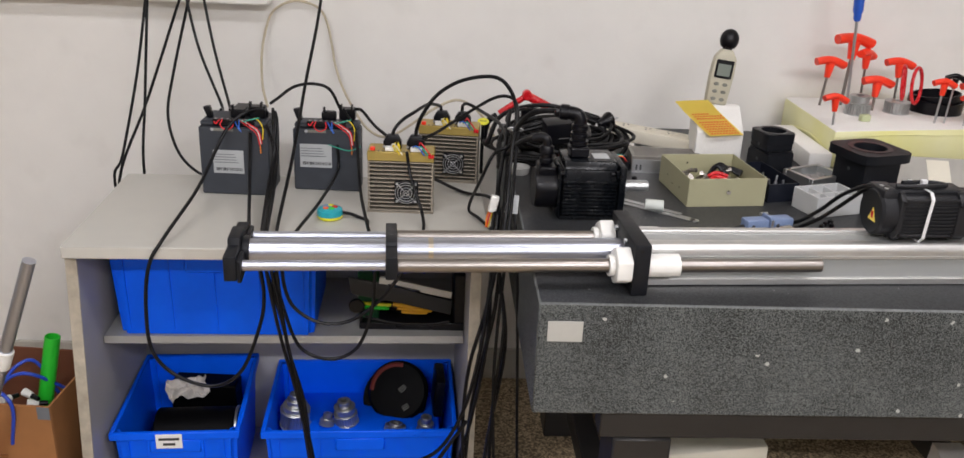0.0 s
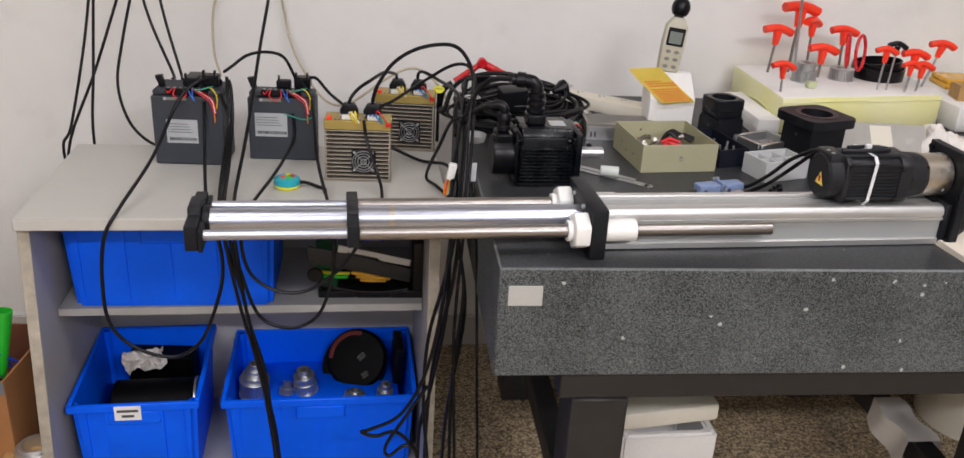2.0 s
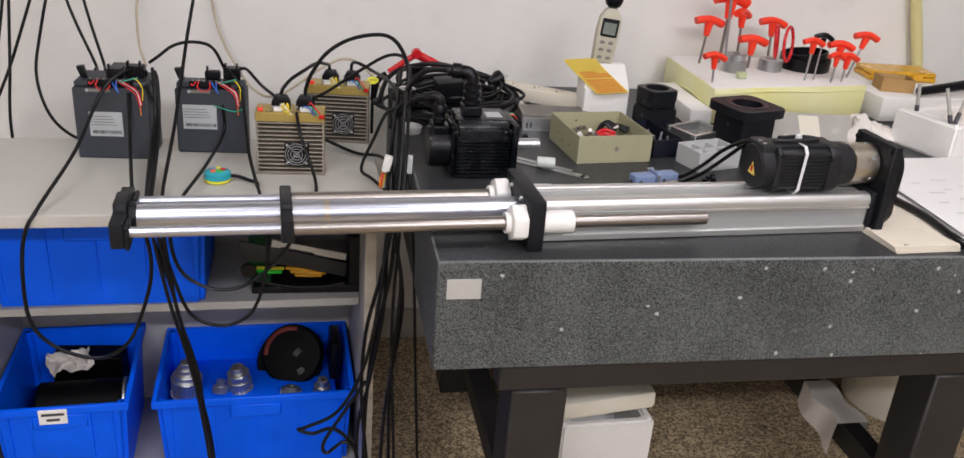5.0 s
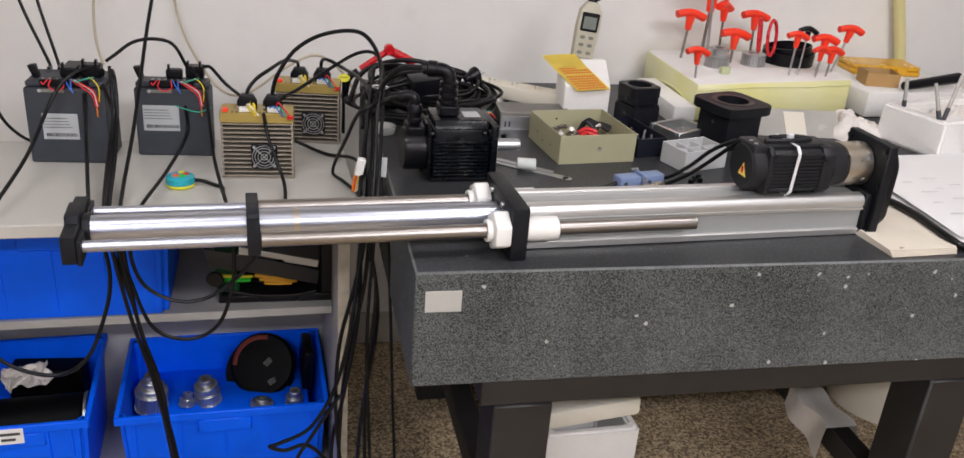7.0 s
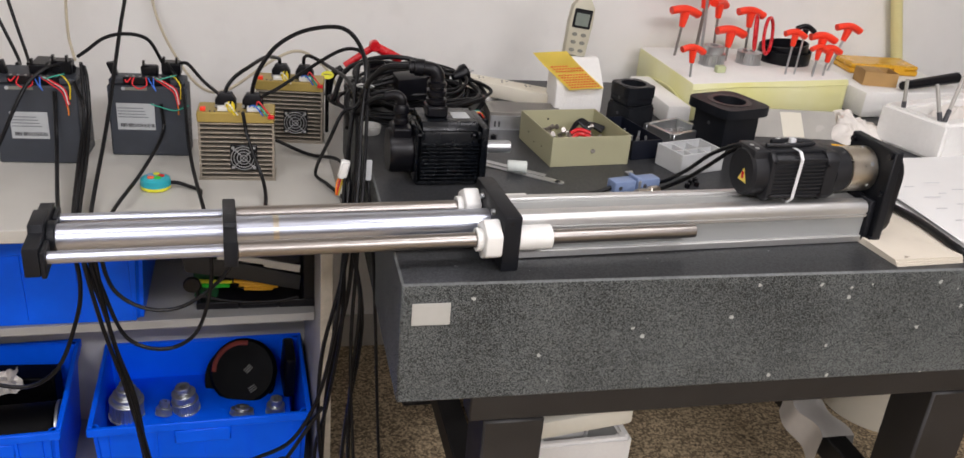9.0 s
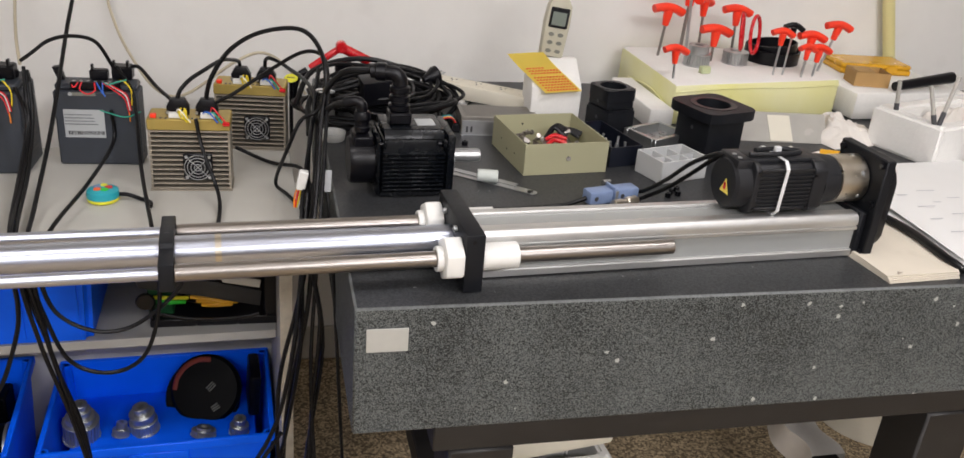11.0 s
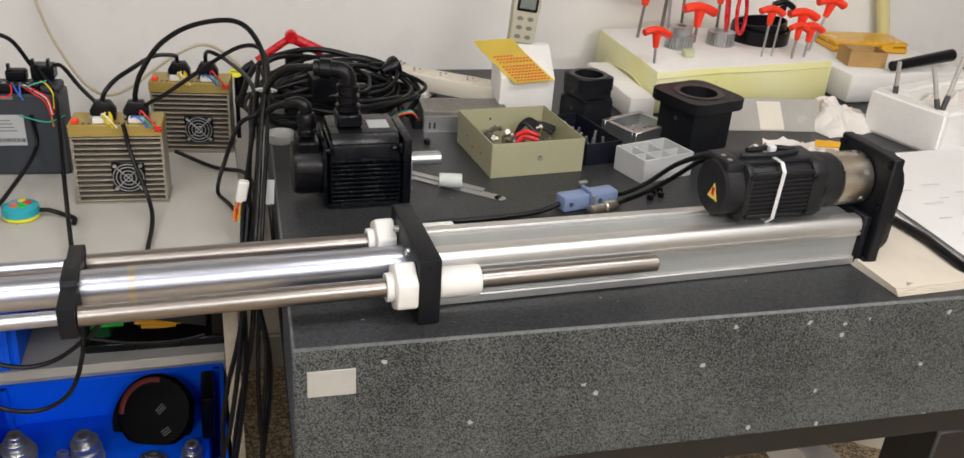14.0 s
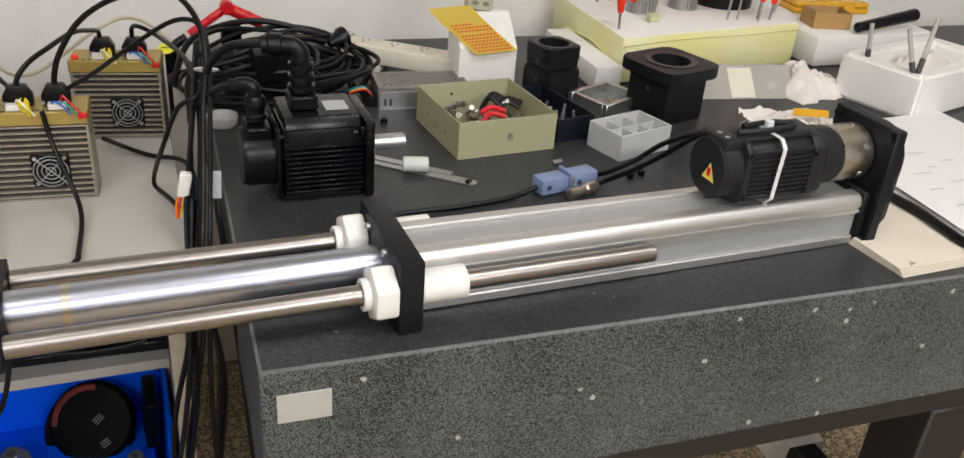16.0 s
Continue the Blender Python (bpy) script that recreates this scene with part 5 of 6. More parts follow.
# connectors
cn = thing("d_sub_connector", "grey-blue plastic cable connector pair lying on the granite", "connector", pose(0.416, 0.318, 0.8005, 0, 0, 13))
for x0 in (0.0, 0.052):
    s = part("hood", bx(x0, x0 + 0.046, -0.014, 0.014, 0.002, 0.026, 0.004, 2), CONN_BLUE, cn)
    part("screw", cyl((x0 + 0.012, -0.0145, 0.014), (x0 + 0.012, -0.0141, 0.014), 0.004, 12), INK, s)
part("collar", bx(0.0462, 0.0518, -0.017, 0.017, 0.0, 0.031, 0.002), CONN_BLUE, cn)
part("shell", bx(0.0465, 0.0515, -0.019, -0.0172, 0.003, 0.026), ZINC, cn)
c2 = thing("round_connector", "brass-coloured round cable connector beside the blue one", "connector", pose(0.455, 0.292, 0.8095, 0, 0, 22))
part("shell", lathe([(0.006, 0), (0.009, 0.002), (0.009, 0.018), (0.0075, 0.020), (0.0075, 0.030), (0.0095, 0.032), (0.0095, 0.050), (0.006, 0.056)], 20, pose(0, 0, 0, 0, 90, 0)), NICKEL, c2)

# ---- foam, meter and stickers ----
fb = thing("foam_block", "upright white foam block standing behind the olive box", "foam", pose(0.478, 0.715, 0.8, 0, 0, -3))
part("block", prism([(0.0, 0.0), (0.085, 0.0), (0.085, 0.133), (0.062, 0.133), (0.0, 0.086)], -0.053, 0.053, "x", 0.004), FOAM, fb)
sh = thing("sticker_sheet", "yellow sheet of orange stickers draped on the foam", "sticker sheet", pose(0.478, 0.715, 0.8, 0, 0, -3) @ pose(-0.018, -0.004, 0.0835, 37.2, 0, 0) @ pose(0.012, 0, 0.001, 0, 0, 6))
nx, ny, sw, sl = 6, 10, 0.078, 0.100
sheet = bmesh.new()
gv = [[sheet.verts.new((-sw / 2 + sw * i / nx + 0.62 * (0.026 - sl * j / ny), -0.010 + sl * j / ny, 0.004 + 0.018 * max(0, j / ny - 0.72) - 0.004 * (i / nx - 0.5) ** 2)) for i in range(nx + 1)] for j in range(ny + 1)]
for j in range(ny):
    for i in range(nx):
        sheet.faces.new((gv[j][i], gv[j][i + 1], gv[j + 1][i + 1], gv[j + 1][i]))
bmesh.ops.solidify(sheet, geom=sheet.faces[:], thickness=0.0008)
part("paper", sheet, YELLOW, sh)
dot = part("sticker", bx(-0.0022, 0.0022, -0.0016, 0.0016, 0.0, 0.0004), STICKER, sh)
lean = lambda y: 0.62 * (0.016 - y)
dot.matrix_basis = pose(-sw / 2 + 0.009 + lean(-0.005), -0.005, 0.0052)
for j in range(9):
    for i in range(10):
        if (i, j) != (0, 0) and not (j == 8 and i > 5):
            twin(dot, pose(-sw / 2 + 0.009 + i * 0.0066 + lean(-0.005 + j * 0.0066), -0.005 + j * 0.0066 + (0.004 if j > 5 else 0), 0.0052))
me_t = thing("sound_meter", "beige handheld sound level meter with black foam ball", "sound meter", pose(0.478, 0.789, 0.934, -6, 7, -3))
part("body", prism([(-0.024, 0.0), (0.024, 0.0), (0.027, 0.07), (0.025, 0.105), (0.012, 0.125), (-0.012, 0.125), (-0.025, 0.105), (-0.027, 0.07)], -0.012, 0.012, "y", 0.004), BEIGE, me_t)
part("bezel", bx(-0.020, 0.020, -0.0135, -0.0121, 0.060, 0.101, 0.002), BLACK_PL, me_t)
part("screen", bx(-0.015, 0.015, -0.0145, -0.0136, 0.065, 0.092), LCD, me_t)
for r in range(3):
    for c in range(2):
        b = part("key", lathe([(0.0055, 0), (0.005, 0.0015)], 16, pose(-0.010 + 0.020 * c, -0.0121, 0.012 + 0.017 * r, 90, 0, 0) @ Matrix.Diagonal((1.15, 0.75, 1, 1))), GREY_KEY, me_t)
part("neck", cyl((0, 0, 0.1252), (0, 0, 0.1284), 0.0115, 16, 0.011), BLACK_PL, me_t)
ball = bmesh.new()
bmesh.ops.create_uvsphere(ball, u_segments=24, v_segments=16, radius=0.0215)
for v in ball.verts:
    v.co = Vector((v.co.x, v.co.y, v.co.z * 1.15)) * (1 + 0.02 * noise.noise(v.co * 200)) + Vector((0, 0, 0.1465))
    v.co.z = max(v.co.z, 0.1285)
part("wind_ball", ball, BLACK_PL, me_t, "black foam wind ball")

bf = thing("foam_slab", "large white foam slab wrapped in yellowed film", "foam", pose(0, 0, 0.8))
slab = prism([(0.748, 0.732), (1.200, 0.808), (1.215, 1.095), (0.752, 1.075)], 0.0, 0.093, "z", 0.012)
for f in slab.faces:
    f.material_index = 1 if f.normal.z < 0.6 else 0
so = new("slab", mesh_of("slab", slab, FOAM, FOAM_YELLOW))
so.parent = bf
part("film_fold", tube([(0.752, 0.732, 0.076), (0.90, 0.7565, 0.080), (1.05, 0.782, 0.077), (1.195, 0.806, 0.078)], 0.0014, 6), FOAM_YELLOW, bf)
part("film_fold", tube([(0.748, 0.74, 0.03), (0.747, 0.85, 0.05), (0.750, 1.0, 0.035)], 0.0025, 6), FOAM_YELLOW, bf)
solo("foam_strip", bx(0, 0.056, 0, 0.25, 0, 0.046, 0.006, 2), FOAM, "low white foam piece beside the stacked blocks", "foam", pose(0.688, 0.708, 0.8, 0, 0, 0))
ON_SLAB = Vector((-0.035, -0.055, 0.0125))


def hex_key(x, y, hx, hz, tilt, label, material=ORANGE_RED, size=1.0):
    """A T-handled key stuck into the foam."""
    base, tip = Vector((x, y, 0.86)) + ON_SLAB, Vector((hx, y, hz)) + ON_SLAB
    t = thing("hex_key", label, "hex key", None, "T-handled hex keys")
    part("shank", cyl(tuple(base), tuple(tip), 0.0022 * size + 0.0006, 10), ZINC if size < 1.1 else STEEL, t)
    d = (tip - base).normalized()
    s = Vector((math.cos(radians(tilt)), math.sin(radians(tilt)) * 0.5, -0.12)).normalized()
    part("stem", cyl(tuple(tip - d * 0.026 * size), tuple(tip + d * 0.004), 0.0060 * size, 14, 0.0098 * size), material, t)
    c = tip + d * 0.008
    w = 0.031 * size
    part("grip", tube([tuple(c - s * w - d * 0.006), tuple(c - s * w * 0.5), tuple(c + d * 0.003), tuple(c + s * w * 0.5), tuple(c + s * w - d * 0.006)], 0.0098 * size, 12, 4, False, 0.8), material, t)


for x, y, hx, hz, tilt, size, lab in ((0.800, 0.839, 0.795, 0.938, 15, 0.95, "small orange-red T-handled hex key in foam"), (0.845, 1.040, 0.856, 0.985, 10, 1.25, "orange-red T-handled hex key leaning in the foam"), (0.905, 1.050, 0.912, 1.040, 20, 1.6, "largest orange-red T-handled hex key in the foam"), (0.960, 1.060, 0.955, 1.005, 60, 1.2, "orange-red T-handled hex key turned edge-on"), (0.965, 1.000, 0.967, 0.948, 5, 1.25, "orange-red T-handled hex key set low in foam"), (1.050, 1.060, 1.045, 0.985, 8, 1.2, "orange-red T-handled hex key beside red rings"), (1.067, 0.886, 1.072, 0.972, 5, 0.9, "thin orange-red T-handled hex key in the foam"), (1.145, 0.894, 1.153, 0.964, 0, 1.1, "wide orange-red T-handled hex key in the foam"), (1.166, 0.882, 1.172, 0.938, 12, 0.95, "low orange-red T-handled hex key among others"), (1.130, 0.870, 1.134, 0.942, 25, 0.8, "small orange-red T-handled hex key among others"), (1.205, 0.930, 1.240, 0.982, -4, 1.05, "orange-red T-handled hex key leaning outwards")):
    hex_key(x, y, hx, hz, tilt, lab, ORANGE_RED, size)
hex_key(1.093, 0.889, 1.098, 0.985, -10, "black T-handled hex key in the foam", BLACK_PL, 0.75)
sd = thing("screwdriver", "long screwdriver with clear blue handle stuck in foam", "screwdriver", None)
part("shank", cyl((0.880, 0.975, 0.873), (0.849, 0.945, 1.1105), 0.0036, 12), ZINC, sd)
part("handle", lathe([(0.007, 0), (0.010, 0.008), (0.0095, 0.018), (0.0125, 0.024), (0.013, 0.085), (0.009, 0.095)], 12, between((0.8485, 0.9446, 1.1125), (0.836, 0.933, 1.2095))[0]), mat("blue_acetate", (0.03, 0.12, 0.62), 0.15, coat=0.5), sd, "clear blue handle")
for x, y, r in ((0.908, 0.958, 0.030), (1.020, 0.985, 0.030)):
    pulley(pose(x - 0.035, y - 0.055, 0.8935), r, 0.026, [(r * 1.02, 0.003), (r * 0.8, 0.018)] if x < 1 else [(r * 1.02, 0.003)], "grey aluminium toothed pulley on the foam slab")
bl = thing("toothed_belt", "wide black toothed belt standing as a loop on the foam", "belt", pose(1.100, 0.965, 0.8935, 4, 0, 0))
part("band", hollow((0, 0, 0), (0, 0, 0.034), 0.066, 0.063, 40), BLACK_PL, bl)
part("inner_band", hollow((0.004, 0.002, 0.006), (0.0, 0.006, 0.044), 0.058, 0.055, 40), BLACK_PL, bl)
rr = thing("red_ring", "two red plastic rings leaning on a pulley", "ring", pose(1.005, 0.895, 0.9695))
part("loop", ring((0, 0, 0), 0.026, 0.0042, (0.62, -0.78, 0.1), 32, 10, 0.043), RED, rr)
part("loop", ring((-0.028, 0.012, 0.004), 0.020, 0.0042, (0.8, -0.55, 0.1), 32, 10, 0.041), RED, rr)
solo("green_block", bx(-0.012, 0.012, -0.008, 0.008, 0, 0.016, 0.002), mat("pale_green", (0.5, 0.55, 0.32), 0.5), "small pale green block on the foam", "block", pose(0.860, 0.830, 0.8935, 0, 0, 10))

# ---- far right corner ----
FB2 = pose(1.215, 0.470, 0.8, 0, 0, 17)
fb2 = thing("foam_box", "white polystyrene box holding pens and a cloth", "foam box", FB2)
def foam_tub(w, d, h, wall, floor):
    """A thick-walled open foam box from its near left corner, all one skin."""
    bm = bmesh.new()
    rows = [[bm.verts.new(p) for p in ((o, o, z), (w - o, o, z), (w - o, d - o, z), (o, d - o, z))] for o, z in ((0, 0), (0, h), (wall, h), (wall + 0.006, floor))]
    for a, c in zip(rows, rows[1:]):
        for i in range(4):
            bm.faces.new((a[i], a[(i + 1) % 4], c[(i + 1) % 4], c[i]))
    bm.faces.new(rows[0][::-1])
    bm.faces.new(rows[-1])
    bmesh.ops.bevel(bm, geom=bm.edges[:], offset=0.006, segments=3, affect="EDGES")
    return bm


part("tub", foam_tub(0.30, 0.170, 0.086, 0.034, 0.045), FOAM, fb2)
for (a, c, mt) in (((1.197, 0.598, 0.880), (1.190, 0.602, 0.948), CLEAR), ((1.222, 0.496, 0.880), (1.268, 0.530, 0.977), CLEAR), ((1.218, 0.500, 0.880), (1.203, 0.525, 0.960), CLEAR)):
    p = thing("pen", "clear-barrelled pen standing in the foam box", "pen", None, "pens")
    part("barrel", cyl(a, c, 0.0042, 12), mt, p)
    v = Vector(c) - Vector(a)
    part("refill_cap", cyl(tuple(Vector(a) - v * 0.02), tuple(Vector(a) + v * 0.3), 0.0052, 12), INK, p)
wad = bmesh.new()
bmesh.ops.create_grid(wad, x_segments=44, y_segments=30, size=0.5)
for v in wad.verts:
    x, y = v.co.x, v.co.y
    edge = max(0.0, 1 - 3.2 * max(abs(x) - 0.2, 0)) * max(0.0, 1 - 3.2 * max(abs(y) - 0.2, 0))
    v.co = (x * 0.215 + 0.01 * noise.noise((x * 4, y * 4, 1)), y * 0.105 + 0.008 * noise.noise((x * 4, y * 4, 7)), 0.047 + edge * (0.034 + 0.022 * noise.noise((x * 3, y * 3, 2)) + 0.020 * abs(noise.noise((x * 7, y * 7, 5))) + 0.006 * noise.noise((x * 17, y * 17, 3))))
solo("grey_cloth", wad, CLOTH, "bunched grey-white cloth in the foam box", "cloth", FB2 @ pose(0.162, 0.086, 0))
fb3 = thing("foam_tray", "white polystyrene tray of tools against the wall", "foam tray", pose(1.235, 0.785, 0.8, 0, 0, 3))
part("block", bx(0.0, 0.32, 0.0, 0.30, 0.0, 0.066, 0.008, 2), FOAM, fb3)
oc_t = thing("amber_case", "flat amber plastic case on the foam tray", "case", pose(1.30, 0.96, 0.8665, 0, 0, -6))
part("lower_half", bx(0, 0.19, 0, 0.10, 0.0, 0.014, 0.003), AMBER, oc_t)
part("lid", bx(0.001, 0.189, 0.001, 0.099, 0.0145, 0.026, 0.003), AMBER, oc_t)
part("latch", bx(0.12, 0.15, -0.003, -0.0002, 0.006, 0.022, 0.001), AMBER, oc_t)
tc = thing("tan_carton", "small tan cardboard carton beside the amber case", "carton", pose(1.262, 0.845, 0.8665, 0, 0, -12))
part("shell", [bx(0, 0.085, 0, 0.002, 0, 0.034), bx(0, 0.085, 0.063, 0.065, 0, 0.034), bx(0, 0.002, 0.002, 0.063, 0, 0.034), bx(0.083, 0.085, 0.002, 0.063, 0, 0.034), bx(0.002, 0.083, 0.002, 0.063, 0, 0.002)], TAN, tc)
part("lid_flap", bx(0.004, 0.050, 0.004, 0.06, 0.0342, 0.0352), TAN, tc)
hm = thing("soft_hammer", "black-handled tool lying across the foam tray", "hammer", pose(1.335, 0.795, 0.877, 0, 0, 12))
part("handle", cyl((0, 0, 0.004), (0.19, 0, 0.018), 0.011, 16, 0.014, 0.002), BLACK_PL, hm)
bag = bmesh.new()
bmesh.ops.create_grid(bag, x_segments=60, y_segments=44, size=0.5)
for v in bag.verts:
    x, y = v.co.x, v.co.y
    dome = max(0.0, 1 - (2 * x) ** 2) ** 0.6 * max(0.0, 1 - (2 * y) ** 2) ** 0.6
    fold = 0.55 + 0.5 * noise.noise((x * 2.2, y * 2.6, 9.0)) + 0.38 * abs(noise.noise((x * 5.5 + y * 3, y * 4.5, 4.0))) + 0.12 * noise.noise((x * 14, y * 12, 2.0))
    v.co = (x * 0.165 + 0.02 * noise.noise((y * 4, x * 4, 3.0)), y * 0.15 + 0.018 * noise.noise((x * 4, y * 4, 8.0)), 0.001 + 0.064 * dome * max(0.12, fold))
solo("plastic_bag", bag, CLOTH, "crumpled white plastic bag on the granite", "bag", pose(1.128, 0.672, 0.8, 0, 0, 12))
fm = thing("clear_packet", "clear plastic packet leaning with a pale label", "packet", pose(0.868, 0.640, 0.8, -44, 0, -6))
part("packet", bx(0.0, 0.205, 0.0, 0.004, 0.0, 0.072, 0.0015), CLEAR, fm)
part("label", bx(0.072, 0.122, -0.0012, -0.0002, 0.003, 0.064), CREAM, fm)
solo("brown_slat", bx(0, 0.13, 0, 0.02, 0, 0.006, 0.001), mat("red_brown_wood", (0.16, 0.06, 0.04), 0.6, var=0.2), "thin red-brown slat on the foam", "slat", pose(0.90, 0.728, 0.8, 0, -4, 6))
solo("yellow_tag", prism([(0, 0), (0.055, -0.02), (0.062, -0.005), (0.008, 0.016)], 0, 0.002, "z"), AMBER, "torn amber warning tag on the granite", "tag", pose(0.935, 0.452, 0.838, 18, -10, -8))
rag2 = bmesh.new()
bmesh.ops.create_grid(rag2, x_segments=16, y_segments=12, size=0.5)
for v in rag2.verts:
    x, y = v.co.x, v.co.y
    v.co = (x * 0.16, y * 0.07, 0.012 + 0.016 * noise.noise((x * 4, y * 3, 8)) + 0.02 * abs(noise.noise((x * 8, y * 5, 3))))
solo("tissue", rag2, CLOTH, "crumpled white tissue behind the motor", "tissue", pose(0.94, 0.465, 0.812, 0, 0, -4))

pad = thing("paper_pad", "stack of warped cream boards under the rear plate", "board", pose(0.762, 0.0, 0.8, 0, 0, 0))
for k in range(4):
    part("sheet", prism([(0.029 - 0.001 * k, 0.011 + 0.002 * k), (0.157 - 0.001 * (k % 2), 0.019 + 0.0012 * k), (0.30, 0.27), (0.012, 0.27), (0.017 + 0.001 * k, 0.118)], 0.0003 + 0.0027 * k, 0.0026 + 0.0027 * k, "z", 0.0005), CARTON, pad)
part("scuff", prism([(0.045, 0.020), (0.060, 0.026), (0.052, 0.030)], 0.0109, 0.0111, "z"), mat("card_scuff", (0.36, 0.31, 0.25), 0.8), pad)
pp = thing("drawing_sheets", "curled white printed paper sheets", "paper", pose(0.924, 0.026, 0.8125, 0, 0, 1))
for k in range(2):
    sheet = bmesh.new()
    gx, gy = 10, 10
    gv = [[sheet.verts.new((0.36 * i / gx + 0.008 * k + 0.012 * j / gy, 0.010 * k + 0.40 * j / gy + 0.05 * i / gx, 0.004 * k + 0.007 * (1 - i / gx) ** 2 * math.sin(math.pi * (0.15 + 0.7 * j / gy)) + 0.004 * math.sin(3 * i / gx + 2 * k))) for i in range(gx + 1)] for j in range(gy + 1)]
    for j in range(gy):
        for i in range(gx):
            sheet.faces.new((gv[j][i], gv[j][i + 1], gv[j + 1][i + 1], gv[j + 1][i]))
    part("sheet", sheet, PAPER, pp)
faint = mat("faint_print", (0.55, 0.56, 0.58), 0.7)
for k in range(14):
    x, y = 0.06 + 0.05 * (k % 3) + rnd.uniform(0, 0.02), 0.05 + 0.017 * k
    part("print_bar", bx(x, x + rnd.uniform(0.015, 0.04), y, y + 0.0025, 0.0135, 0.0139), faint, pp)
pc = thing("black_cable", "thick black cable lying across the cream board", "cable", None)
part("cord", tube([(0.850, 0.26, 0.818), (0.905, 0.22, 0.819), (0.922, 0.150, 0.8185), (0.920, 0.085, 0.818), (0.921, 0.045, 0.816), (0.945, 0.025, 0.8085), (1.05, 0.03, 0.8065), (1.2, 0.05, 0.8065)], 0.0065, 10), RUBBER, pc)

solo("yellow_pole", cyl((1.552, 1.088, 0.801), (1.19, 1.098, 2.0), 0.0155, 20, None, 0.002), PIPE_YELLOW, "long yellowed plastic pole leaning on the wall", "pole")

# ---- under the granite ----
wb = thing("foam_carton", "white foam box with a lid askew under the table", "foam box", pose(0.352, 0.352, 0.0, 0, 0, 2))
part("box", foam_tub(0.22, 0.20, 0.215, 0.022, 0.03), FOAM, wb)
part("lid", bx(-0.004, 0.226, 0.004, 0.205, 0.0, 0.046, 0.010, 2), mat("cream_foam", (0.74, 0.71, 0.60), 0.85, var=0.04, scale=60, bump=0.2, bscale=220), wb, "thick cream foam lid").matrix_basis = pose(0.002, 0.004, 0.222, 1.5, -2.5, 4)
bk = thing("bucket", "cream plastic bucket on the floor under the table", "bucket", pose(1.465, 0.70, 0.0))
part("shell", lathe([(0.15, 0), (0.157, 0.004), (0.175, 0.30), (0.181, 0.30), (0.181, 0.32), (0.172, 0.32), (0.152, 0.008), (0.0, 0.008)], 48), CREAM, bk)
part("handle", tube([(-0.18, 0, 0.30), (-0.13, -0.1, 0.26), (0, -0.19, 0.22), (0.13, -0.1, 0.26), (0.18, 0, 0.30)], 0.003), ZINC, bk)
rag3 = bmesh.new()
gx, gy = 14, 16
gv = [[rag3.verts.new((0.0, 0, 0)) for i in range(gx + 1)] for j in range(gy + 1)]
for j in range(gy + 1):
    for i in range(gx + 1):
        u, w = i / gx, j / gy * 2 - 1
        fold = 0.010 * math.sin(9 * u + 2 * w)
        side = -0.034 - abs(w) * 0.006 if w < 0 else 0.034 + abs(w) * 0.006
        drop = max(0.0, abs(w) - 0.25) / 0.75
        x = w / 0.25 * 0.030 if abs(w) < 0.25 else side + fold * 0.6
        gv[j][i].co = (x, u * 0.17, 0.004 - drop * (0.085 - 0.03 * u) + 0.002 * math.sin(7 * u))
for j in range(gy):
    for i in range(gx):
        rag3.faces.new((gv[j][i], gv[j][i + 1], gv[j + 1][i + 1], gv[j + 1][i]))
solo("rag", rag3, CLOTH, "white rag hung over the table's stretcher", "rag", pose(1.015, 0.285, 0.2365))

# ---- cables ----
def cable(label, r, pts, material=RUBBER, name="cable", group="", res=6):
    return solo(name, tube(pts, r, 8, res), material, label, "cable", None, group)


OLD_CREAM = mat("aged_cream_cable", (0.50, 0.44, 0.32), 0.5)
HANG = "black cables hanging from above"
for pts in ([(-0.851, 0.97, 1.122), (-0.879, 0.93, 0.93), (-0.916, 0.88, 0.74), (-0.934, 0.86, 0.677), (-0.905, 0.86, 0.45)],
            [(-0.849, 0.97, 1.122), (-0.856, 0.9, 0.879), (-0.862, 0.86, 0.702), (-0.84, 0.86, 0.45)],
            [(-0.767, 0.97, 1.125), (-0.855, 0.92, 0.874), (-0.924, 0.86, 0.678), (-0.91, 0.87, 0.5)],
            [(-0.743, 0.95, 1.128), (-0.785, 0.9, 0.939), (-0.794, 0.86, 0.846), (-0.765, 0.82, 0.77), (-0.711, 0.78, 0.734), (-0.67, 0.775, 0.731)],
            [(-0.759, 0.95, 1.128), (-0.721, 0.9, 0.998), (-0.661, 0.83, 0.885), (-0.645, 0.755, 0.892)],
            [(-0.718, 0.95, 1.129), (-0.686, 0.9, 0.999), (-0.644, 0.83, 0.89), (-0.625, 0.755, 0.892)]):
    a, b = Vector(pts[0]), Vector(pts[1])
    cable("black cable hanging down from above the desk", 0.0034, [tuple(a + (a - b) * 1.6)] + pts, group=HANG)
cable("long black cable hanging in front of the drives to the floor", 0.0037, [(-0.425, 1.05, 1.45), (-0.439, 0.95, 1.139), (-0.456, 0.75, 0.954), (-0.465, 0.6, 0.832), (-0.474, 0.463, 0.745), (-0.461, 0.345, 0.74), (-0.458, 0.335, 0.675), (-0.443, 0.33, 0.533), (-0.417, 0.34, 0.401), (-0.408, 0.36, 0.245), (-0.396, 0.37, 0.12), (-0.39, 0.37, 0.006), (-0.34, 0.34, 0.006)], group=HANG)
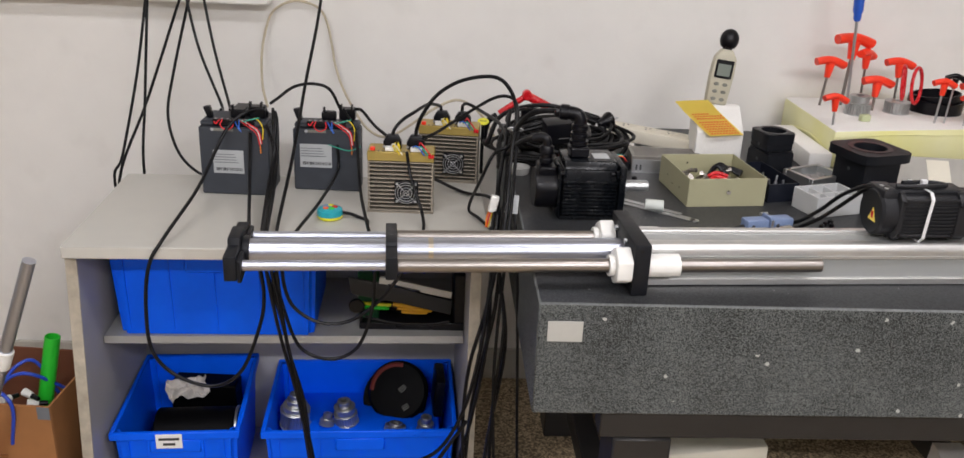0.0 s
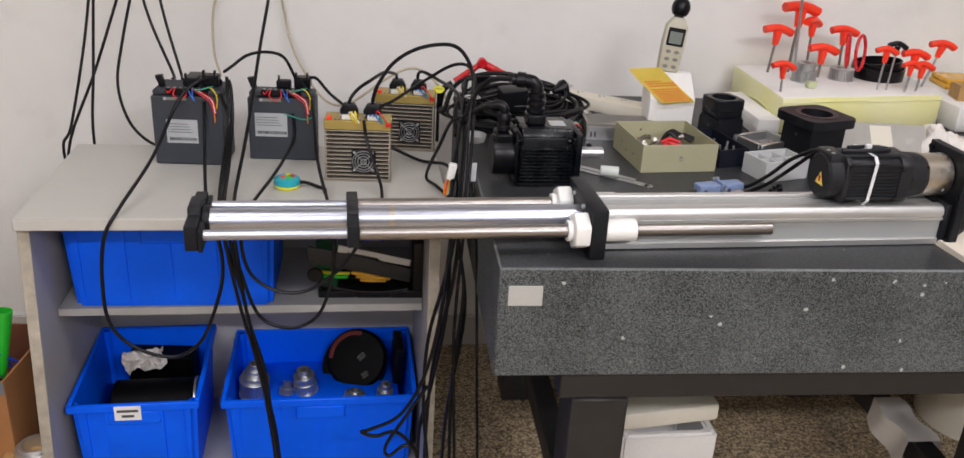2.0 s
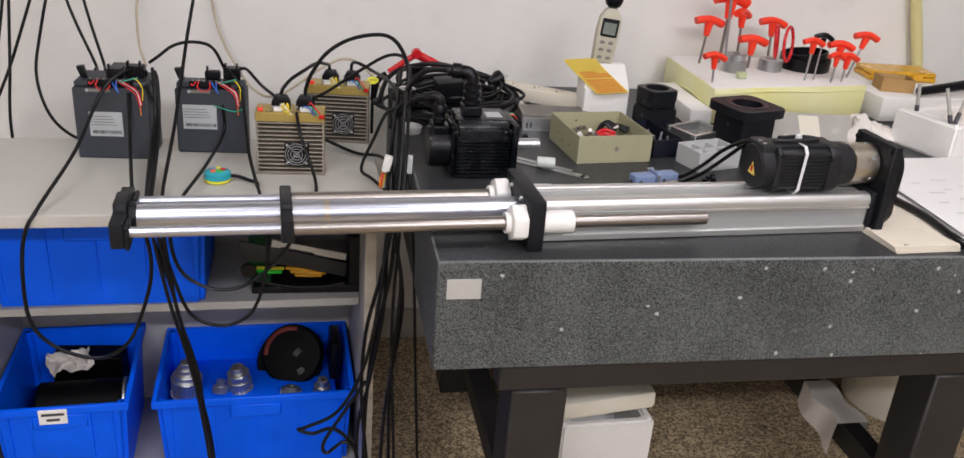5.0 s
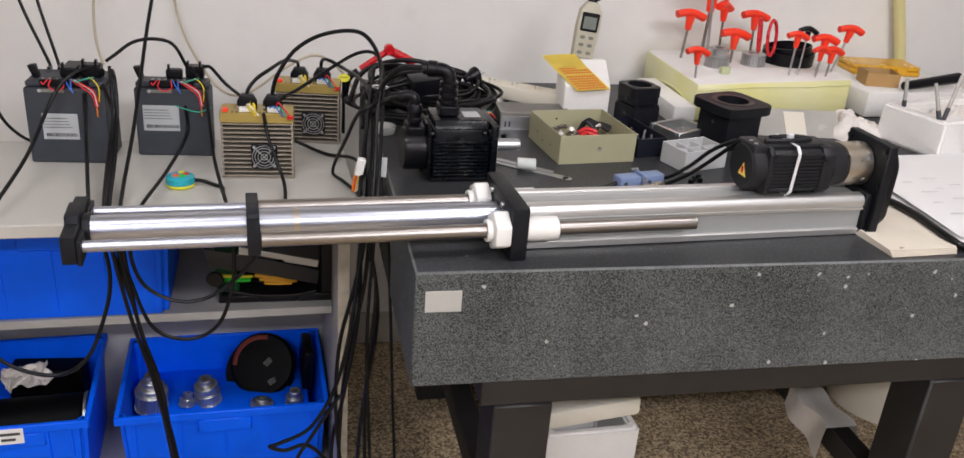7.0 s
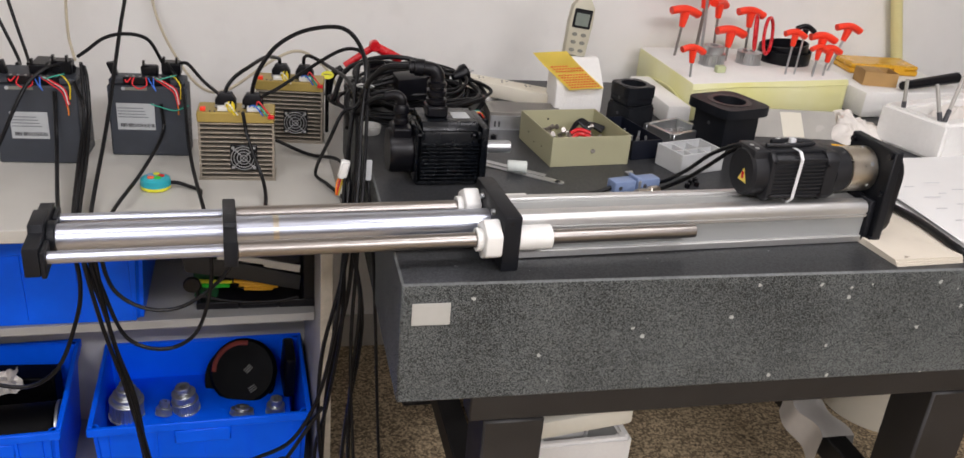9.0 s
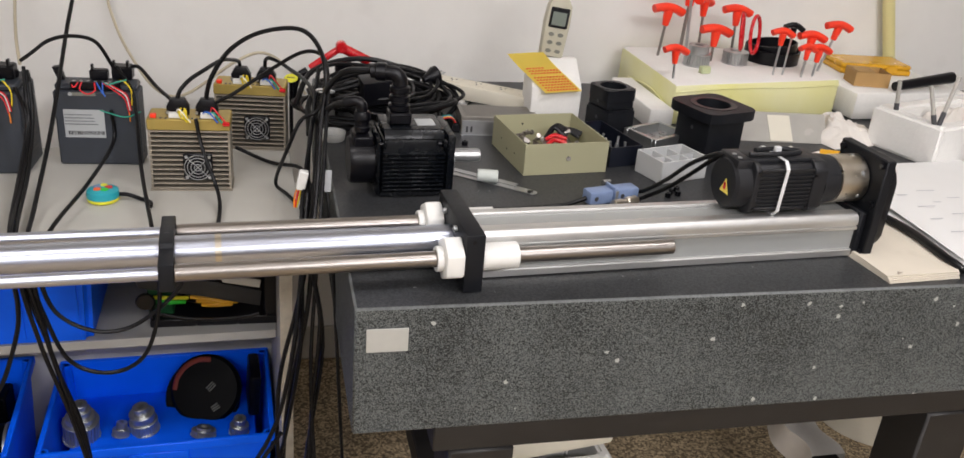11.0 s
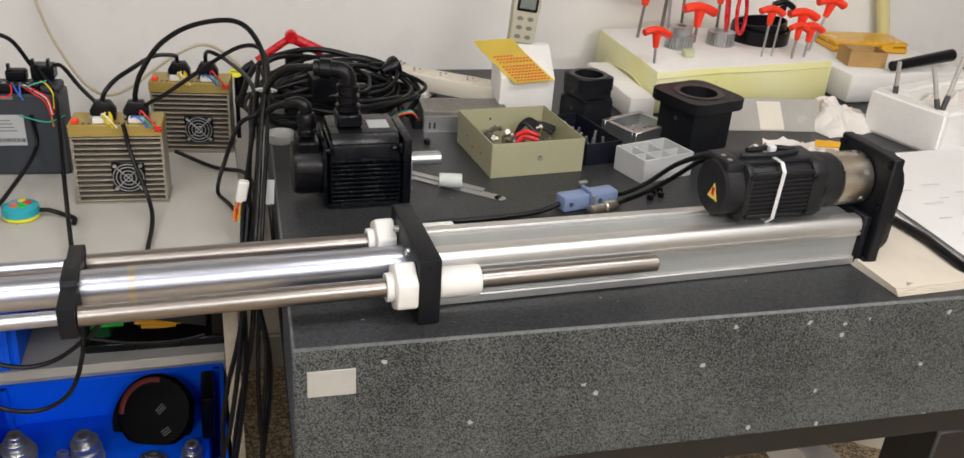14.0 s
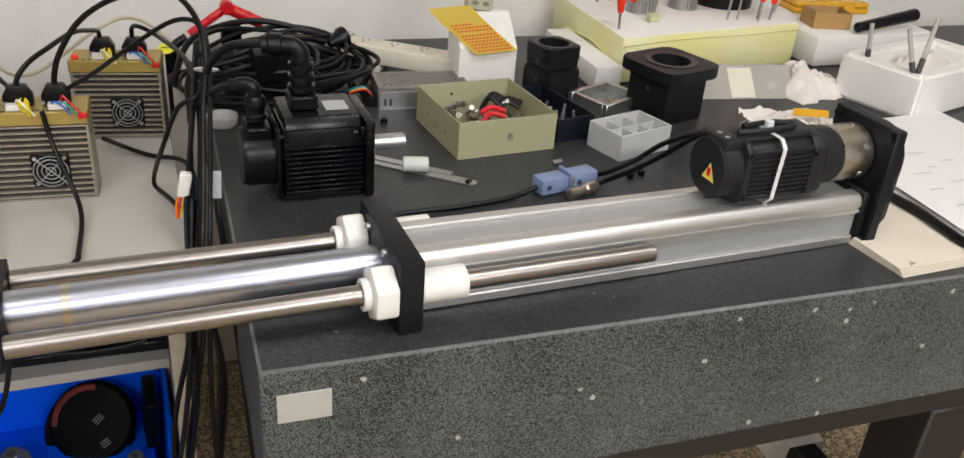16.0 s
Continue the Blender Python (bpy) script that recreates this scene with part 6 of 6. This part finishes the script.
cable("thin cream cable looped up along the wall", 0.0032, [(-0.548, 0.79, 0.894), (-0.590, 0.96, 0.905), (-0.611, 1.08, 0.960), (-0.600, 1.095, 1.02), (-0.583, 1.1, 1.06), (-0.545, 1.1, 1.085), (-0.506, 1.1, 1.088), (-0.466, 1.1, 1.072), (-0.447, 1.1, 1.036), (-0.436, 1.1, 0.98), (-0.426, 1.09, 0.926), (-0.395, 1.04, 0.865), (-0.336, 0.98, 0.795), (-0.272, 0.93, 0.795), (-0.168, 0.93, 0.867), (-0.108, 0.95, 0.884), (-0.054, 0.95, 0.85), (-0.02, 0.93, 0.80)], OLD_CREAM, group="cream cables")
DRV = "black drive cables"
cable("black cable looping from the drive down over the crate", 0.0037, [(-0.548, 0.705, 0.903), (-0.57, 0.685, 0.908), (-0.60, 0.655, 0.89), (-0.622, 0.63, 0.853), (-0.647, 0.53, 0.785), (-0.674, 0.372, 0.740), (-0.699, 0.345, 0.692), (-0.711, 0.34, 0.604), (-0.707, 0.34, 0.511), (-0.663, 0.34, 0.456), (-0.593, 0.34, 0.435), (-0.537, 0.34, 0.471), (-0.498, 0.34, 0.567), (-0.486, 0.34, 0.633), (-0.493, 0.345, 0.695), (-0.514, 0.372, 0.740), (-0.557, 0.6, 0.775), (-0.562, 0.648, 0.84), (-0.562, 0.655, 0.87)], group=DRV)
cp = thing("cable_plug", "black moulded plug on the servo drive", "plug", pose(-0.552, 0.712, 0.8905, 0, 0, 20))
part("hood", prism([(-0.022, 0), (0.018, 0), (0.020, 0.012), (0.004, 0.024), (-0.02, 0.016)], -0.012, 0.012, "y", 0.003), BLACK_PL, cp)
for pts in ([(-0.527, 0.655, 0.889), (-0.512, 0.645, 0.831), (-0.512, 0.55, 0.768), (-0.492, 0.372, 0.740), (-0.481, 0.34, 0.698), (-0.452, 0.33, 0.586), (-0.431, 0.34, 0.444), (-0.413, 0.36, 0.245), (-0.402, 0.37, 0.10), (-0.38, 0.36, 0.006)],
            [(-0.515, 0.70, 0.905), (-0.506, 0.668, 0.891), (-0.503, 0.642, 0.831), (-0.499, 0.55, 0.768), (-0.483, 0.372, 0.740), (-0.47, 0.335, 0.7), (-0.446, 0.325, 0.563), (-0.425, 0.335, 0.418), (-0.403, 0.355, 0.248), (-0.394, 0.37, 0.10), (-0.37, 0.35, 0.006)],
            [(-0.518, 0.69, 0.915), (-0.512, 0.656, 0.87), (-0.509, 0.636, 0.82), (-0.505, 0.54, 0.764), (-0.488, 0.372, 0.744), (-0.476, 0.328, 0.69), (-0.455, 0.32, 0.563), (-0.43, 0.33, 0.43), (-0.408, 0.35, 0.255), (-0.392, 0.36, 0.1), (-0.35, 0.33, 0.006)],
            [(-0.381, 0.695, 0.835), (-0.381, 0.69, 0.777), (-0.405, 0.55, 0.752), (-0.435, 0.380, 0.742), (-0.449, 0.34, 0.698), (-0.435, 0.34, 0.621), (-0.384, 0.34, 0.582), (-0.325, 0.34, 0.585), (-0.266, 0.34, 0.63), (-0.229, 0.345, 0.68), (-0.200, 0.35, 0.728), (-0.185, 0.38, 0.733)],
            [(-0.371, 0.74, 0.905), (-0.345, 0.705, 0.875), (-0.336, 0.68, 0.845), (-0.32, 0.57, 0.770), (-0.285, 0.378, 0.742), (-0.275, 0.34, 0.701), (-0.28, 0.335, 0.612), (-0.308, 0.335, 0.531), (-0.362, 0.335, 0.503), (-0.421, 0.335, 0.53), (-0.451, 0.335, 0.623), (-0.462, 0.335, 0.688)],
            [(-0.224, 0.570, 0.862), (-0.215, 0.558, 0.813), (-0.187, 0.5, 0.745), (-0.186, 0.395, 0.732), (-0.188, 0.372, 0.732)],
            [(-0.529, 0.72, 0.918), (-0.51, 0.72, 0.932), (-0.478, 0.72, 0.956), (-0.439, 0.72, 0.965), (-0.4, 0.72, 0.955), (-0.378, 0.74, 0.905)],
            [(-0.345, 0.745, 0.905), (-0.330, 0.735, 0.905), (-0.30, 0.69, 0.885), (-0.265, 0.62, 0.878)]):
    cable("black cable running from the drives over the desk", 0.0035, pts, group=DRV)
GLD = "black driver cables"
for r, pts in ((0.0040, [(-0.207, 0.605, 0.887), (-0.204, 0.604, 0.905), (-0.193, 0.6, 0.935), (-0.162, 0.6, 0.979), (-0.112, 0.58, 1.014), (-0.05, 0.56, 1.027), (-0.018, 0.54, 1.006), (-0.006, 0.5, 0.964), (-0.017, 0.45, 0.891), (-0.026, 0.38, 0.819), (-0.035, 0.335, 0.75), (-0.045, 0.315, 0.62), (-0.08, 0.31, 0.42), (-0.09, 0.30, 0.2), (-0.08, 0.28, 0.006)]),
               (0.0034, [(-0.200, 0.603, 0.872), (-0.185, 0.602, 0.885), (-0.159, 0.6, 0.900), (-0.103, 0.6, 0.939), (-0.043, 0.58, 0.981), (-0.009, 0.55, 0.984), (-0.002, 0.5, 0.954), (-0.010, 0.43, 0.878), (-0.021, 0.35, 0.797), (-0.03, 0.318, 0.70), (-0.04, 0.30, 0.5), (-0.03, 0.29, 0.25), (-0.02, 0.27, 0.006)]),
               (0.0037, [(-0.256, 0.605, 0.887), (-0.250, 0.608, 0.902), (-0.235, 0.62, 0.917), (-0.213, 0.64, 0.928), (-0.184, 0.7, 0.932), (-0.165, 0.77, 0.915), (-0.155, 0.815, 0.900), (-0.154, 0.822, 0.887)]),
               (0.0037, [(-0.105, 0.822, 0.887), (-0.103, 0.815, 0.905), (-0.092, 0.79, 0.914), (-0.063, 0.75, 0.908), (-0.026, 0.6, 0.913), (-0.02, 0.5, 0.873), (-0.03, 0.40, 0.80), (-0.04, 0.325, 0.72), (-0.02, 0.31, 0.55), (-0.05, 0.3, 0.3), (-0.06, 0.27, 0.006)]),
               (0.0037, [(-0.164, 0.74, 0.747), (-0.098, 0.697, 0.732), (-0.043, 0.632, 0.745), (-0.030, 0.50, 0.75), (-0.035, 0.35, 0.733)]),
               (0.0034, [(-0.005, 0.56, 0.93), (-0.018, 0.5, 0.904), (-0.047, 0.5, 0.884), (-0.068, 0.5, 0.837), (-0.09, 0.59, 0.735), (-0.070, 0.535, 0.732), (-0.043, 0.45, 0.733), (-0.04, 0.345, 0.731)]),
               (0.0037, [(-0.015, 0.55, 0.961), (-0.029, 0.5, 0.871), (-0.049, 0.4, 0.776), (-0.053, 0.325, 0.692), (-0.057, 0.3, 0.555), (-0.082, 0.3, 0.384), (-0.104, 0.3, 0.263), (-0.1, 0.3, 0.006)]),
               (0.0037, [(-0.018, 0.55, 0.922), (-0.035, 0.48, 0.838), (-0.04, 0.38, 0.758), (-0.035, 0.32, 0.679), (-0.025, 0.3, 0.596), (-0.039, 0.3, 0.413), (-0.039, 0.3, 0.229), (-0.03, 0.28, 0.006)]),
               (0.0037, [(-0.03, 0.42, 0.80), (-0.045, 0.325, 0.71), (-0.064, 0.3, 0.623), (-0.091, 0.29, 0.506), (-0.097, 0.29, 0.361), (-0.084, 0.29, 0.199), (-0.07, 0.26, 0.006)]),
               (0.0037, [(-0.04, 0.40, 0.79), (-0.054, 0.32, 0.689), (-0.069, 0.28, 0.566), (-0.097, 0.27, 0.433), (-0.144, 0.27, 0.339), (-0.205, 0.272, 0.303), (-0.221, 0.275, 0.295), (-0.193, 0.27, 0.288), (-0.156, 0.265, 0.302), (-0.124, 0.27, 0.27), (-0.104, 0.27, 0.215), (-0.10, 0.26, 0.006)]),
               (0.0036, [(-0.09, 0.28, 0.40), (-0.135, 0.265, 0.335), (-0.172, 0.262, 0.27), (-0.165, 0.262, 0.245), (-0.13, 0.262, 0.27), (-0.105, 0.262, 0.22), (-0.11, 0.25, 0.006)]),
               (0.0030, [(-0.01, 0.38, 0.80), (-0.004, 0.315, 0.689), (0.003, 0.3, 0.555), (0.012, 0.3, 0.382), (0.025, 0.3, 0.15), (0.03, 0.3, 0.006)])):
    cable("black cable of the bundle between desk and granite", r, pts, group=GLD)
for x, y, z in ((-0.006, 0.505, 0.935), (-0.034, 0.345, 0.74)):
    solo("cable_tie", ring((x, y, z), 0.015, 0.0016, (0.1, 0.5, 1), 24, 6), TIE, "white cable tie round the cable bundle", "cable tie", None, "bundle ties")
wc = thing("wire_connector", "white plug with orange leads in the bundle", "connector", pose(-0.052, 0.42, 0.79, 0, 12, 0))
part("plug", bx(-0.008, 0.008, -0.007, 0.007, 0.0, 0.034, 0.002), WHITE_PL, wc)
for k, c in enumerate(("orange", "red", "yellow", "white")):
    part("lead", tube([(-0.005 + k * 0.0035, 0, 0.0), (-0.006 + k * 0.004, 0.002, -0.014), (-0.003 + k * 0.002, 0.001, -0.034)], 0.0016, 6), WIRES[c], wc)
solo("cable_flag", bx(-0.006, 0.006, -0.001, 0.001, 0, 0.036), LABEL, "pale paper flag round a cable", "cable flag", pose(-0.010, 0.385, 0.80, -15, 4, 0))

# the heap of coiled cable behind the loose motor
heap = thing("cable_heap", "heap of coiled black motor cable on the granite", "cable", pose(0.128, 0.755, 0.8))
rnd = random.Random(33)
for k in range(19):
    a, q = rnd.uniform(0.070, 0.150), rnd.uniform(0.55, 0.72)
    lean_x, lean_y = rnd.uniform(-0.14, 0.14), rnd.uniform(-0.06, 0.30)
    cx, cy, z = rnd.uniform(-0.035, 0.035), rnd.uniform(-0.02, 0.03), 0.016 + 0.0033 * k
    w1, w2 = rnd.uniform(0, 6.28), rnd.uniform(0, 6.28)
    loop = []
    for i in range(14):
        u = 2 * math.pi * i / 14
        f = 1 + 0.10 * math.sin(2 * u + w1) + 0.06 * math.sin(3 * u + w2)
        x, y = a * f * math.cos(u), a * q * f * math.sin(u)
        loop.append((cx + x, cy + y, max(0.005, z + lean_x * x + lean_y * y + 0.006 * math.sin(2 * u + w2))))
    part("turn", tube(loop, 0.0040, 8, 4, True), RUBBER, heap)
for x0, z0, sag in ((-0.150, 0.09, 0.02), (-0.135, 0.075, 0.045), (-0.118, 0.10, 0.03)):
    part("loose_turn", tube([(0.02, -0.05, z0 + 0.01), (-0.06, -0.075, z0 + 0.005), (x0 + 0.01, -0.06, z0 - 0.02), (x0, -0.02, z0 - sag), (x0 + 0.03, 0.03, 0.022), (-0.04, 0.05, 0.03)], 0.0040, 8, 5), RUBBER, heap)
for pts in ([(0.058, 0.417, 0.997), (0.02, 0.43, 0.990), (-0.005, 0.46, 0.955), (0.0, 0.56, 0.90), (0.03, 0.66, 0.86)],
            [(0.022, 0.415, 0.944), (0.0, 0.45, 0.925), (-0.02, 0.53, 0.87), (0.0, 0.64, 0.84)],
            [(0.21, 0.835, 0.865), (0.17, 0.80, 0.885), (0.06, 0.72, 0.905), (-0.02, 0.66, 0.88), (-0.03, 0.58, 0.83)],
            [(0.25, 0.72, 0.815), (0.28, 0.78, 0.84), (0.22, 0.84, 0.87), (0.10, 0.86, 0.90), (-0.01, 0.80, 0.89), (-0.05, 0.72, 0.84)]):
    cable("thick black motor cable bending into the heap", 0.0054, pts, group="motor cables")
for p0, s in (((0.100, 0.672, 0.890), (0.030, 0.022, 0.024)),):
    solo("black_adapter", bx(-s[0], s[0], -s[1], s[1], -s[2], s[2], 0.003, 2), BLACK_PL, "small black adapter box lying on the cable heap", "adapter", pose(*p0, 8, -4, 10), "adapters")
dish = thing("plastic_dish", "small round cloudy plastic dish on the granite edge", "dish", pose(0.018, 0.640, 0.8))
part("shell", lathe([(0.021, 0), (0.0225, 0.002), (0.0245, 0.016), (0.023, 0.016), (0.020, 0.004), (0.0, 0.004)], 28), mat("cloudy_plastic", (0.50, 0.50, 0.48), 0.25, var=0.1), dish)
rh = thing("lever_clamp", "black clamp with a red lever behind the cables", "clamp", None)
part("arm", tube([(-0.012, 0.90, 0.867), (0.02, 0.90, 0.890), (0.053, 0.90, 0.913)], 0.0075, 12, 5), RED, rh)
part("arm", tube([(0.053, 0.90, 0.913), (0.075, 0.90, 0.902), (0.112, 0.90, 0.884)], 0.0105, 12, 5), RED, rh)
part("knuckle", cyl((0.053, 0.888, 0.914), (0.053, 0.912, 0.914), 0.012, 20, None, 0.002), RED, rh)
part("clamp_jaw", tube([(-0.018, 0.90, 0.862), (-0.04, 0.895, 0.845), (-0.05, 0.89, 0.80)], 0.008, 10), BLACK_PL, rh)
part("clamp_body", bx(0.04, 0.075, 0.885, 0.915, 0.8005, 0.885, 0.004), BLACK_PL, rh)
yt = thing("yellow_tag", "round lime-yellow tag on the clamp", "tag", pose(-0.053, 0.85, 0.857, 22, 0, -10))
part("disc", lathe([(0.013, 0), (0.0142, 0.0015), (0.013, 0.003)], 28), LIME, yt)
part("print_bar", bx(-0.008, 0.008, -0.001, 0.001, 0.0031, 0.0035), INK, yt)
solo("tag_post", cyl((-0.053, 0.856, 0.727), (-0.053, 0.856, 0.850), 0.004, 10), BLACK_PL, "thin black post under the yellow tag", "post")

# leads of the cylinder's motor
for r, pts in ((0.0037, [(0.565, 0.155, 0.952), (0.552, 0.17, 0.945), (0.540, 0.215, 0.913), (0.531, 0.265, 0.867), (0.522, 0.325, 0.822), (0.512, 0.342, 0.814)]),
               (0.0037, [(0.568, 0.165, 0.945), (0.560, 0.18, 0.935), (0.548, 0.22, 0.895), (0.540, 0.28, 0.845), (0.525, 0.315, 0.816), (0.508, 0.313, 0.811)]),
               (0.0040, [(0.416, 0.318, 0.812), (0.39, 0.312, 0.806), (0.362, 0.305, 0.8045), (0.292, 0.294, 0.8045), (0.216, 0.289, 0.8045), (0.150, 0.262, 0.8045), (0.115, 0.24, 0.8045)]),
               (0.0030, [(0.62, 0.24, 0.804), (0.66, 0.27, 0.804), (0.74, 0.285, 0.804)])):
    cable("black cable of the cylinder's motor on the granite", r, pts, group="cylinder cables")
